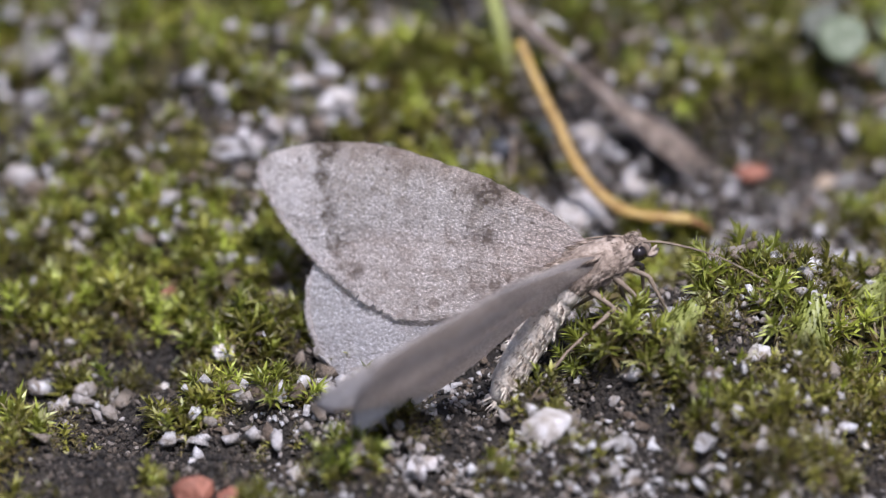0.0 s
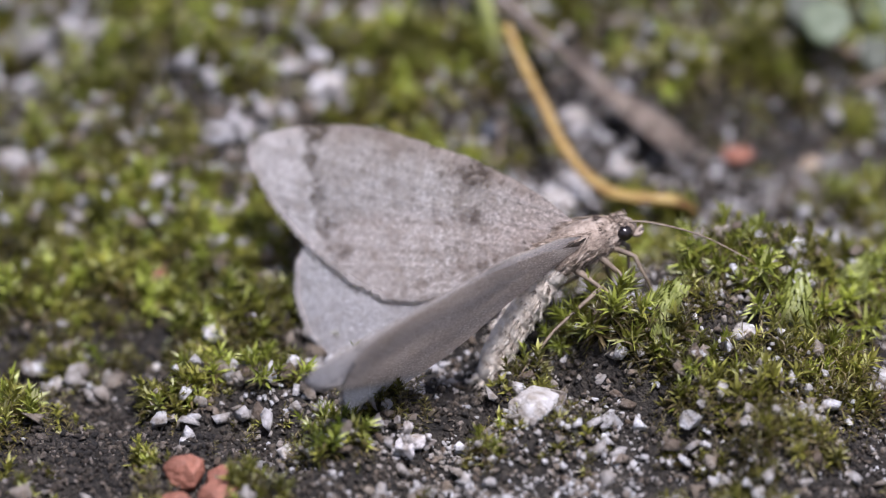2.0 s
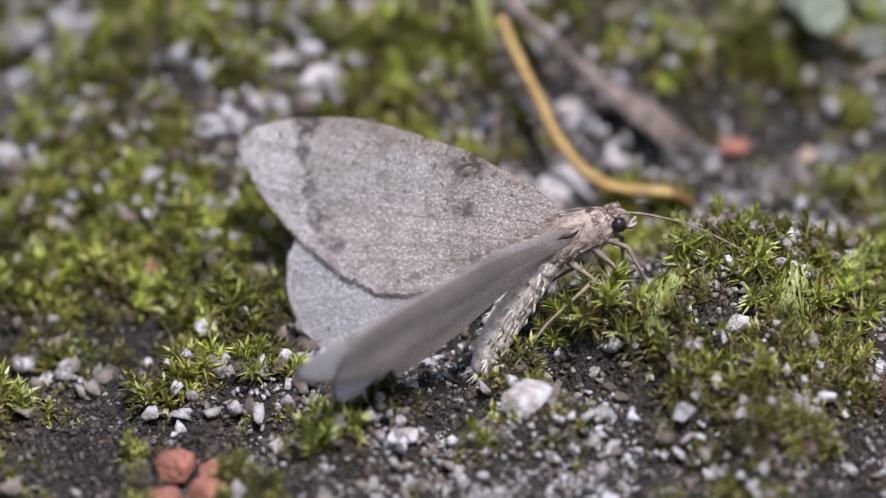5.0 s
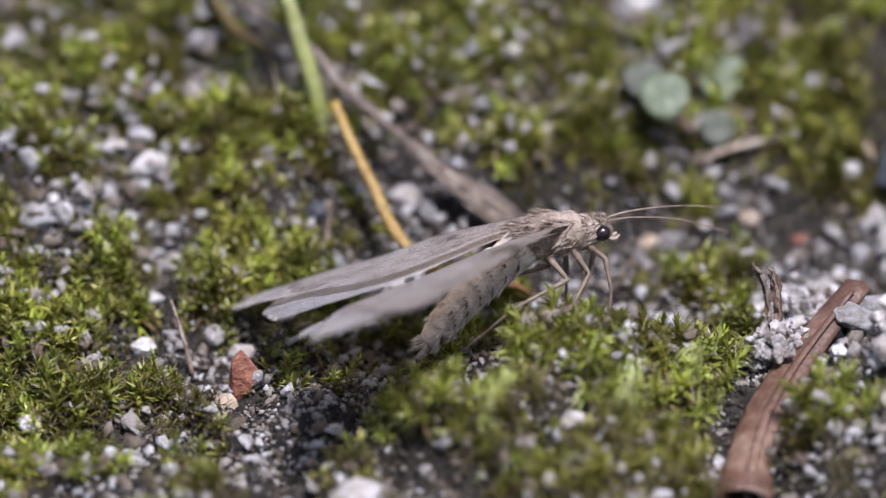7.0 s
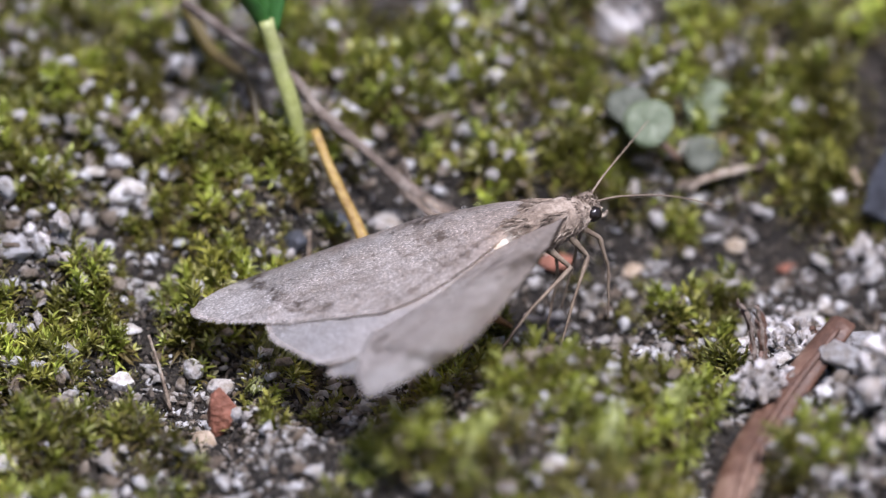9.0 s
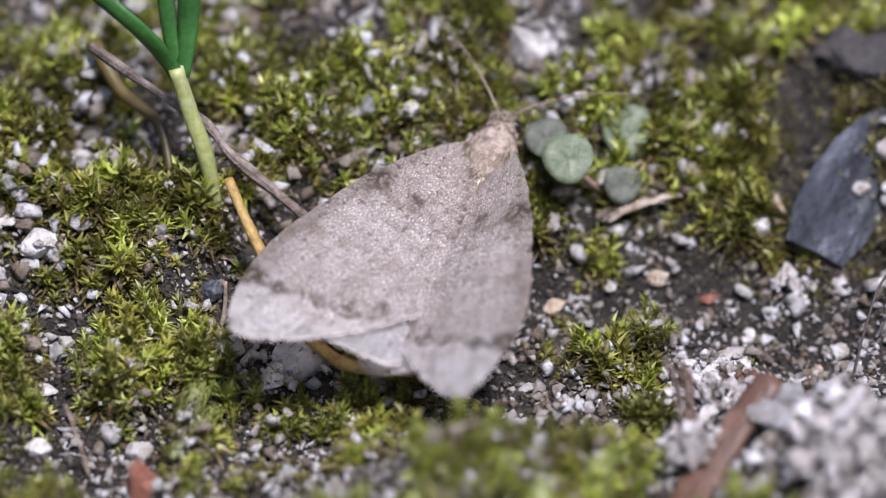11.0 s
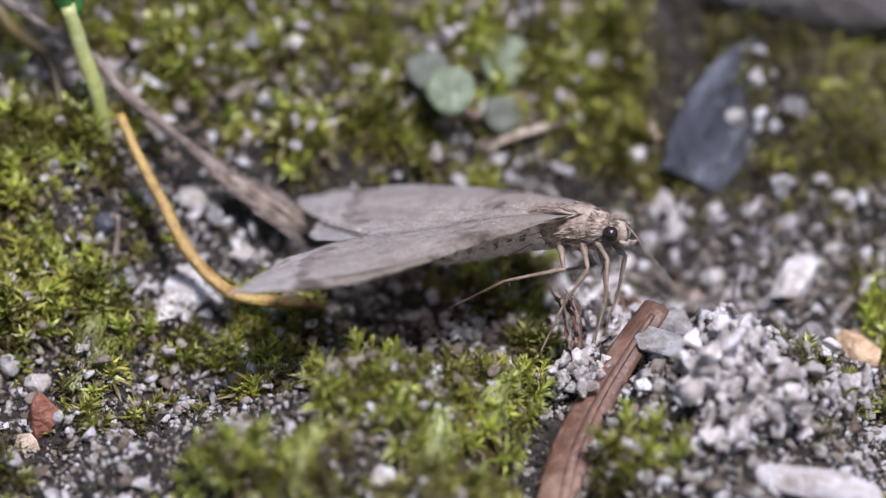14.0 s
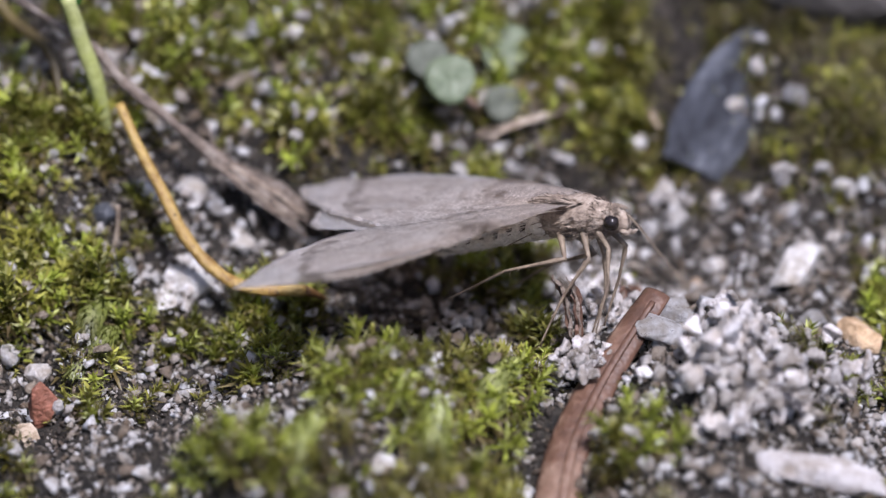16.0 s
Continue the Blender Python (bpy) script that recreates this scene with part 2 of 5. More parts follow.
YELLOWSTEM = plain_material("yellow_stem_skin", [(0.32, (0.17, 0.085, 0.02)), (0.46, (0.34, 0.215, 0.055)), (0.6, (0.42, 0.29, 0.085)), (0.78, (0.55, 0.42, 0.18))], 1.1, 0.45, 0.1, None, 0.1)
WITHERED = plain_material("withered_stem_tip", [(0.3, (0.10, 0.05, 0.02)), (0.6, (0.28, 0.14, 0.04)), (0.8, (0.4, 0.25, 0.1))], 0.9, 0.6, 0.1)
DARKFIBRE = plain_material("dark_stalk_fibre", [(0.3, (0.03, 0.022, 0.017)), (0.7, (0.11, 0.085, 0.065))], 0.6, 0.75, 0.08)
GRASS = plain_material("green_grass_blade", [(0.3, (0.03, 0.10, 0.022)), (0.6, (0.05, 0.16, 0.03)), (0.85, (0.09, 0.22, 0.05))], 1.5, 0.35, 0.03, None, 0.25)
SHEATH = plain_material("pale_grass_sheath", [(0.3, (0.34, 0.38, 0.09)), (0.7, (0.52, 0.54, 0.26))], 1.6, 0.45, 0.04, None, 0.3)
DRYTWIG = plain_material("weathered_stalk", [(0.25, (0.05, 0.038, 0.03)), (0.5, (0.17, 0.13, 0.10)), (0.75, (0.40, 0.35, 0.30))], 0.8, 0.75, 0.15)
BROWNBARK = plain_material("brown_plant_stalk", [(0.25, (0.045, 0.024, 0.016)), (0.5, (0.12, 0.062, 0.038)), (0.8, (0.30, 0.20, 0.14))], 1.8, 0.5, 0.1)
CHIPWOOD = plain_material("bleached_wood", [(0.35, (0.16, 0.11, 0.075)), (0.52, (0.34, 0.27, 0.2)), (0.68, (0.52, 0.45, 0.37))], 0.6, 0.7, 0.1)
ROUNDLEAF = plain_material("grey_green_leaf", [(0.3, (0.09, 0.125, 0.06)), (0.55, (0.15, 0.185, 0.105)), (0.75, (0.30, 0.33, 0.24))], 0.8, 0.5, 0.06, None, 0.2)
DULLLEAF = plain_material("withered_leaf", [(0.3, (0.06, 0.07, 0.045)), (0.7, (0.15, 0.16, 0.12))], 0.8, 0.6, 0.06, None, 0.15)
PINKSTALK = plain_material("pinkish_stalk", [(0.3, (0.3, 0.18, 0.13)), (0.7, (0.45, 0.32, 0.25))], 0.8, 0.5, 0.04)
BRIGHTMOSS = moss_material("fresh_moss", [(0.0, (0.075, 0.095, 0.012)), (0.4, (0.20, 0.24, 0.028)), (0.8, (0.45, 0.50, 0.09)), (1.0, (0.62, 0.63, 0.32))], (0.26, 0.27, 0.04))
MOSS = moss_material("living_moss", [(0.0, (0.034, 0.034, 0.008)), (0.35, (0.105, 0.105, 0.018)), (0.7, (0.28, 0.275, 0.045)), (0.92, (0.45, 0.44, 0.11)), (1.0, (0.56, 0.53, 0.32))], (0.18, 0.155, 0.032))
OLDMOSS = moss_material("old_brown_moss", [(0.0, (0.04, 0.028, 0.011)), (0.6, (0.12, 0.088, 0.036)), (1.0, (0.28, 0.22, 0.12))], (0.11, 0.08, 0.026))
FEATHERMOSS = moss_material("feather_moss", [(0.0, (0.09, 0.12, 0.02)), (0.5, (0.17, 0.2, 0.04)), (1.0, (0.36, 0.38, 0.16))], (0.2, 0.2, 0.06))
FOREWING = wing_material("forewing_scales", (0.72, 0.685, 0.655), (0.60, 0.565, 0.535), True)
HINDWING = wing_material("hindwing_scales", (0.72, 0.705, 0.70), (0.61, 0.595, 0.59), False)
FRINGE = plain_material("wing_fringe", [(0.3, (0.32, 0.28, 0.25)), (0.6, (0.52, 0.48, 0.45))], 0.5, 0.7, 0.02, None, 0.3)
FUR = plain_material("moth_fur", [(0.34, (0.13, 0.093, 0.066)), (0.52, (0.32, 0.25, 0.19)), (0.7, (0.50, 0.42, 0.34))], 0.45, 0.8, 0.08)
DARKFUR = plain_material("dark_moth_fur", [(0.3, (0.04, 0.028, 0.02)), (0.7, (0.13, 0.095, 0.07))], 0.4, 0.8, 0.05)
BELLY = plain_material("abdomen_scales", [(0.3, (0.40, 0.32, 0.24)), (0.48, (0.72, 0.64, 0.53)), (0.75, (0.84, 0.79, 0.70))], 0.6, 0.75, 0.08)
LEG = plain_material("leg_scales", [(0.3, (0.10, 0.07, 0.047)), (0.7, (0.30, 0.235, 0.165))], 0.5, 0.6, 0.03)
EYE = plain_material("compound_eye", [(0.3, (0.008, 0.006, 0.005)), (0.7, (0.02, 0.014, 0.012))], 0.2, 0.15, 0.01)
HAIR = plain_material("dark_fibre", [(0.3, (0.02, 0.015, 0.012)), (0.7, (0.06, 0.045, 0.035))], 0.5, 0.6, 0.01)

# ---- the ground ----
# moss cushions: place and radius
MOSS_BACK = [(14.9, 14.9, 1.79), (8.2, 15.3, 1.49), (6.8, 13.9, 1.23), (20.5, 15.5, 1.54), (24.6, 15.2, 1.54), (25.2, 13.5, 1.29), (25.9, 12.3, 1.17), (25.9, 11.3, 1.03), (17.3, 12.4, 1.5), (35.8, 14.2, 1.76), (37.4, 12.7, 1.51), (37.9, 14.8, 1.52), (34.2, 13.5, 1.27), (12.5, 10.6, 0.98), (-0.1, 4.4, 1.46), (1.9, 4.6, 1.45), (3.3, 2.8, 1.49), (2.7, -0.8, 1.16), (22.1, 5.9, 1.05), (20.1, 3.9, 1.27), (15, -8.4, 2.16), (19.8, -4.6, 1.89), (32.8, -6.3, 1.48), (24.4, -11.3, 1.44), (12, 2.6, 1.2), (10.4, 3.2, 1.1), (37, 8.6, 1.55), (26.1, 3.7, 1.08), (2.2, 9.9, 1.49), (0.6, 7.3, 1.48), (2.8, 8.4, 1.19), (11.4, 14.5, 1.51), (18.2, 11, 0.97), (27.4, 15, 1.7), (27.0, 12.8, 1.5), (26.8, 10.9, 1.2), (32.6, 13.4, 1.6), (35.6, 10.4, 1.5)]
MOSS_LEFT = [(-8.6, 18, 1.78), (-2.4, 16.7, 1.53), (-4.6, 10.2, 1.49), (-7.4, 8.3, 1.28), (-0.5, 10, 1.25), (0.5, 8.2, 1.29), (0.4, 4.7, 1.54), (-0.9, 2.6, 1.49), (5.6, 6.6, 1.05), (-8.7, 0.5, 1.43), (-6.8, -5.2, 2.19), (-3.5, -4.7, 1.39), (-9.6, 12.4, 1.51), (-5.7, 13.7, 1.55), (2, 10, 1.24), (12.7, 10, 0.99), (17.6, 10.8, 1.06), (23.5, 13.1, 1.77), (8.1, 13.4, 1.55), (10.1, 15.6, 1.55), (4.5, 16.5, 1.53), (12.2, 11.4, 1.05)]
MOSS_FRONT = [(14.2, -7.6, 1.43), (19.2, -5.5, 1.7), (8.6, -10.9, 1.25), (7.7, -8.7, 1.23), (15.2, -14.7, 2.12), (12.3, -14.7, 1.38), (18, -13.4, 1.89), (16.4, -16.7, 1.92), (-5.9, -10.3, 1.23), (-8.6, -10.3, 1.23), (-10.1, -11.8, 1.24), (-3.2, -16.5, 1.38), (-0.5, -14.2, 1.26), (-16.3, -3.8, 2.26), (-16.3, -12.2, 1.65), (-13.4, -3.3, 1.77), (-7.9, -0.5, 2.22), (-10.3, 2, 2.54), (-6.2, 2.6, 2.06), (-13.6, 2.1, 1.97), (-17.1, 1.2, 1.98), (-12, 13.5, 2.33), (-8.4, 9.7, 2.34), (-14.4, 9.2, 2.27), (9.1, 13.4, 2.1), (16.1, 11.7, 2.08), (5, -12.9, 1.26), (3.8, -16.8, 1.27), (6.8, -16.4, 1.27), (12.6, -10.3, 1.25), (-6.5, -4.3, 1.19), (-7.2, -7, 1.21), (10.9, -12.4, 1.47)]
MOSS_ALL = MOSS_BACK + MOSS_LEFT + MOSS_FRONT
BUMPS = (
    (13.6, -8.1, 3.6, 5.3, 4.7),
    (29.4, -7.6, 4.6, 4.3, 5.1),
    (21.9, -0.4, 0.9, 6.7, 2.9),
    (21.8, -11.8, -1.6, 2.3, 2.7),
    (-10.9, 4.6, 2.2, 4.5, 4.5),
    (3.4, 9.2, 1.8, 3.8, 3.8),
    (24, 9.9, -2.6, 9, 5.7),
    (8, 6, -0.6, 5.3, 5.3),
    (-16.4, -9.6, -2, 7.1, 6.1),
    (13.8, 17, 2.4, 6.4, 5),
    (16.5, 13.2, 1.2, 7, 4.7),
    (-5.4, 12.7, 1.6, 6.3, 5.5),
    (33.3, 15, 1.5, 6.5, 5.1),
)


CELLS = {}
for patch in MOSS_ALL:
    for cx in range(int((patch[0] - 8) // 4), int((patch[0] + 8) // 4) + 1):
        for cy in range(int((patch[1] - 8) // 4), int((patch[1] + 8) // 4) + 1):
            CELLS.setdefault((cx, cy), []).append(patch)


def cushion(x, y):
    """0 to 1: the middle of a moss cushion."""
    best = 0.0
    for u, v, r in CELLS.get((int(x // 4), int(y // 4)), ()):
        d = ((x - u) ** 2 + (y - v) ** 2) / (r * 1.1) ** 2
        if d < 4:
            best = max(best, math.exp(-d * d * 0.6))
    return best


def bank(y):
    """The rise of the ground towards the mossy bank behind, in mm."""
    return 1.125 * math.log1p(math.exp((min(y, 60.0) - 1.5) / 2.5))


def ground_z(x, y):
    """The height of the soil, in mm: humps and hollows, and lumps of crumbly earth."""
    z = bank(y) - 1.2 - 0.06 * min(20.0, max(0.0, -12.0 - y)) ** 1.5
    for u, v, a, s, w in BUMPS:
        d = ((x - u) / s) ** 2 / 2 + ((y - v) / w) ** 2 / 2
        if d < 9:
            z += a * math.exp(-d)
    z += 0.75 * cushion(x, y)
    z += 0.8 * noise.noise((x / 4.5, y / 4.5, 3.1)) + 0.75 * noise.noise((x / 1.9, y / 1.9, 7.7))
    return z + 0.4 * noise.noise((x / 0.8, y / 0.8, 1.3))


def mesh_from(name, verts, faces, mats, indices=None, smooth=False):
    me = bpy.data.meshes.new(name)
    me.from_pydata(verts, [], faces)
    for mat in mats:
        me.materials.append(mat)
    if indices is not None:
        me.polygons.foreach_set("material_index", indices)
    if smooth:
        me.polygons.foreach_set("use_smooth", [True] * len(me.polygons))
    me.update()
    return me


def spread(lo, hi, step, far):
    inner = list(np.arange(lo, hi + step / 2, step))
    out, d = [], step
    while d < far:
        d *= 1.45
        out.append(d)
    return [lo - d for d in reversed(out)] + inner + [hi + d for d in out]


def build_ground():
    xs, ys = spread(-36, 66, 0.38, 40000.0), spread(-28, 76, 0.38, 40000.0)
    verts = [(x * MM, y * MM, (ground_z(x, y) if -60 < x < 90 and -50 < y < 100 else bank(y) - 1.0) * MM) for y in ys for x in xs]
    w = len(xs)
    faces = [(j * w + i, j * w + i + 1, (j + 1) * w + i + 1, (j + 1) * w + i) for j in range(len(ys) - 1) for i in range(w - 1)]
    ob = new("ground", mesh_from("ground", verts, faces, [SOIL], smooth=True))
    tagged(ob, "damp dark sandy soil with crumbs, under moss and quartz grains", "ground", kind="structure")


build_ground()


def part(name, bm, material, parent=None, label="", smooth=False, scale=MM):
    """Links a bmesh given in mm as one mesh object."""
    bmesh.ops.scale(bm, vec=(scale, scale, scale), verts=bm.verts)
    bmesh.ops.recalc_face_normals(bm, faces=bm.faces)
    for f in bm.faces:
        f.smooth = smooth
    me = bpy.data.meshes.new(name)
    bm.to_mesh(me)
    bm.free()
    for mat in material if isinstance(material, (list, tuple)) else [material]:
        me.materials.append(mat)
    ob = new(name, me)
    ob.parent = parent
    return tagged(ob, label) if label else ob


def at_mm(x, y, z, rx=0, ry=0, rz=0):
    return pose(x * MM, y * MM, z * MM, rx, ry, rz)


def holder(name, x, y, z, rz=0):
    ob = new(name)
    ob.empty_display_size = 0.002
    ob.matrix_world = at_mm(x, y, z, 0, 0, rz)
    return ob


# ---- shapes shared by many things ----
def hull_bm(rng, sx, sy, sz, points=16, bevel=0.05):
    """An angular broken grain."""
    bm = bmesh.new()
    for _ in range(points):
        v = Vector((rng.gauss(0, 1), rng.gauss(0, 1), rng.gauss(0, 1))).normalized()
        r = rng.uniform(0.8, 1.05)
        bm.verts.new((v.x * sx * r / 2, v.y * sy * r / 2, v.z * sz * r / 2))
    res = bmesh.ops.convex_hull(bm, input=bm.verts)
    loose = [v for v in bm.verts if not v.link_faces]
    bmesh.ops.delete(bm, geom=loose, context="VERTS")
    if bevel:
        bmesh.ops.bevel(bm, geom=list(bm.edges), offset=bevel * min(sx, sy, sz), segments=1, affect="EDGES", clamp_overlap=True)
    return bm


def tube_bm(points, radii, sides=8, flat=1.0, bm=None, caps=True):
    """A tube along points, with a radius at each; flat squashes it."""
    bm = bm or bmesh.new()
    pts = [Vector(p) for p in points]
    rings = []
    for i, p in enumerate(pts):
        d = (pts[min(i + 1, len(pts) - 1)] - pts[max(i - 1, 0)]).normalized()
        side = d.cross(Vector((0, 0, 1)))
        side = side.normalized() if side.length > 0.05 else Vector((1, 0, 0))
        up = side.cross(d).normalized()
        rings.append([bm.verts.new(p + radii[i] * (side * math.cos(a) + up * math.sin(a) * flat)) for a in (2 * math.pi * k / sides for k in range(sides))])
    for a, b in zip(rings, rings[1:]):
        for k in range(sides):
            bm.faces.new((a[k], a[(k + 1) % sides], b[(k + 1) % sides], b[k]))
    if caps:
        bm.faces.new(rings[0][::-1])
        bm.faces.new(rings[-1])
    return bm


def smooth_line(points, per=6):
    """A round curve through points (Catmull-Rom)."""
    p = [Vector(q) for q in points]
    p = [2 * p[0] - p[1]] + p + [2 * p[-1] - p[-2]]
    out = []
    for i in range(1, len(p) - 2):
        for k in range(per):
            t = k / per
            a, b, c, d = p[i - 1], p[i], p[i + 1], p[i + 2]
            out.append(0.5 * ((2 * b) + (c - a) * t + (2 * a - 5 * b + 4 * c - d) * t * t + (3 * b - a - 3 * c + d) * t**3))
    return out + [p[-2]]


# ---- moss, sand and grains: what nobody could count ----
def place_many(templates, spots, name, mats, label, category):
    """One joined mesh of many small pieces. A template is (verts, triangles, material indices); a spot is (x, y, z, turn, lean, way, size, template)."""
    vs, fs, ms, base = [], [], [], 0
    for x, y, z, turn, lean, way, size, k in spots:
        tv, tf, tm = templates[k]
        m = np.array((Euler((0, 0, way)).to_matrix() @ Euler((0, lean, 0)).to_matrix() @ Euler((0, 0, turn)).to_matrix()))
        vs.append((tv * size) @ m.T + (x, y, z))
        fs.append(tf + base)
        ms.append(tm)
        base += len(tv)
    v, f, mi = np.concatenate(vs) * MM, np.concatenate(fs), np.concatenate(ms)
    me = bpy.data.meshes.new(name)
    me.vertices.add(len(v))
    me.vertices.foreach_set("co", v.astype(np.float32).ravel())
    me.loops.add(3 * len(f))
    me.loops.foreach_set("vertex_index", f.astype(np.int32).ravel())
    me.polygons.add(len(f))
    me.polygons.foreach_set("loop_start", np.arange(0, 3 * len(f), 3, dtype=np.int32))
    me.polygons.foreach_set("material_index", mi.astype(np.int32))
    for mat in mats:
        me.materials.append(mat)
    me.update(calc_edges=True)
    return tagged(new(name, me), label, category, kind="stuff")


def leaf_shape(length, width, curl):
    """Five corners of a creased, pointed, curling leaf along +x."""
    v = np.array([(0, 0, 0), (0.42 * length, width / 2, 0.10 * length), (0.45 * length, 0, 0.02 * length), (0.42 * length, -width / 2, 0.10 * length), (length, 0, curl * length)])
    return v, np.array([(0, 2, 1), (0, 3, 2), (1, 2, 4), (2, 3, 4)])


def moss_shoot(rng, leaves, height, leaf, width, spread_low, spread_top, old):
    """An upright moss shoot: leaves in a spiral round a stem; the lowest are old and brown."""
    vs, fs, ms, base = [], [], [], 0
    for i in range(leaves):
        u = i / (leaves - 1)
        lv, lf = leaf_shape(leaf * (1.0 - 0.35 * u) * rng.uniform(0.8, 1.2), width * rng.uniform(0.8, 1.2), rng.uniform(-0.35, 0.05))
        tilt = radians(spread_low + (spread_top - spread_low) * u + rng.uniform(-10, 10))
        m = np.array(Euler((0, 0, 2.4 * i + rng.uniform(-0.3, 0.3))).to_matrix() @ Euler((rng.uniform(-0.3, 0.3), -(math.pi / 2 - tilt), 0), "XYZ").to_matrix())
        vs.append(lv @ m.T + (0, 0, height * u))
        fs.append(lf + base)
        ms.append(np.full(len(lf), 1 if u < old and rng.random() < 0.8 else 0))
        base += len(lv)
    return np.concatenate(vs), np.concatenate(fs), np.concatenate(ms)


def grain_shape(rng):
    bm = hull_bm(rng, 1, rng.uniform(0.7, 1.0), rng.uniform(0.6, 0.9), 8, 0)
    bmesh.ops.triangulate(bm, faces=bm.faces)
    bm.verts.index_update()
    v = np.array([tuple(p.co) for p in bm.verts])
    f = np.array([[q.index for q in face.verts] for face in bm.faces])
    bm.free()
    return v, f, np.zeros(len(f), int)


BARE = [(6.4, -9.3, 3.71), (2.9, -11.3, 3.11), (22.7, -8.8, 2.23), (24.8, -4.9, 2.18), (26.1, -1.9, 2.41), (27.6, 2.5, 3.66), (30.1, 5.2, 4.37), (25.2, 6.7, 3.44), (7.9, 7.2, 3.47), (11.6, 5.6, 3.11), (1.3, -16, 2.75), (-9.1, -14.2, 1.67), (7.3, 3.7, 2.29), (17.1, 0, 3.82), (-7.8, 4.6, 2.27), (29.7, -9, 4.61), (-2.4, 2.9, 1.12), (-13.2, -12.5, 3.1), (6.0, -19.5, 3.6), (24.0, 9.6, 2.2)]


def mossiness(x, y):
    """0 to 1: how thick the moss grows here."""
    best = cushion(x, y)
    bare = 0.0
    for u, v, r in BARE:
        d = ((x - u) ** 2 + (y - v) ** 2) / r**2
        if d < 4:
            bare = max(bare, math.exp(-d * d * 0.5))
    wild = 1.15 * noise.noise((x / 4.0, y / 4.0, 11.0)) + 1.0 * noise.noise((x / 1.3, y / 1.3, 5.0))
    back = 0.6 if x > 28 and y > 8 else 0.16 if y > 9.5 else (0.08 if x < -4 else 0.06)
    return max(best * (0.8 + 0.5 * wild) * (1 - 0.5 * bare), min(1.0, max(0.0, back + 1.15 * wild - 1.2 * bare)))


def cover_z(x, y):
    """The top of what grows here."""
    return ground_z(x, y) + 0.75 * mossiness(x, y)


def build_moss():
    rng = random.Random(5)
    upright = [moss_shoot(rng, 24, 0.95, 1.05, 0.2, 95, 20, 0.36) for _ in range(4)]
    upright += [moss_shoot(rng, 28, 1.5, 0.85, 0.18, 85, 20, 0.46) for _ in range(3)]
    low = [moss_shoot(rng, 14, 0.55, 0.8, 0.21, 95, 30, 0.35) for _ in range(4)]
    wiry = [moss_shoot(rng, 15, 1.2, 0.7, 0.06, 85, 30, 1.0) for _ in range(3)]
    spots, near, far, brown = [], [], [], []

    def no_fresh(q):
        """Where no fresh shoots are set: the right edge of the bank and the hump in front."""
        return (q[0] > 27 and q[1] > 7) or (q[0] > 12 and q[1] < -9)

    tries = 0
    while tries < 52000:
        tries += 1
        y = -24 + 58 * rng.random()
        x = rng.uniform(-24, 45)
        m = mossiness(x, y)
        if rng.random() > m * (0.85 if x > 31 and y > 11 else 1.0):
            continue
        z = ground_z(x, y)
        lean = rng.gauss(0, 0.35)
        size = rng.uniform(0.6, 1.15) * (0.6 + 0.6 * m)
        spot = [x, y, z - 0.15, rng.uniform(0, 6.3), lean, rng.uniform(0, 6.3), size, 0]
        if y > 19:
            spot[7] = rng.randrange(4)
            spot[6] *= 1.45
            far.append(spot)
        elif rng.random() < 0.24 + (0.4 if y < -4 else 0) + (0.15 if y < -4 and x > 9 else 0) + (0.45 if x > 28 and y > 7 else 0):
            spot[7] = rng.randrange(3)
            brown.append(spot)
        elif m > 0.45:
            spot[7] = rng.randrange(7)
            if x > 28 and y > 7:
                spot[6] *= 0.75
            near.append(spot)
        else:
            spot[7] = rng.randrange(4)
            spots.append(spot)
    for what, templates, some, label, mat in (
        ("moss_cushion", upright, [q for q in near if q[0] * 7 % 1 < 0.6 or no_fresh(q)], "yellow-green cushion moss with starry pointed leaves on sandy soil", MOSS),
        ("fresh_moss", upright, [q for q in near if q[0] * 7 % 1 >= 0.6 and not no_fresh(q)], "bright yellow-green fresh shoots standing in the moss cushions", BRIGHTMOSS),
        ("moss_carpet", low, spots, "low olive-green moss carpet between quartz grains", MOSS),
        ("moss_bank", low, far[::2], "soft yellow-green moss bank behind the hollow", MOSS),
        ("fresh_moss", low, far[1::2], "bright yellow-green shoots on the moss bank behind the hollow", BRIGHTMOSS),
        ("moss_stubble", wiry, brown, "brown wiry old moss stems on the soil", MOSS),
    ):
        place_many(templates, some, what, [mat, OLDMOSS], label, "moss")


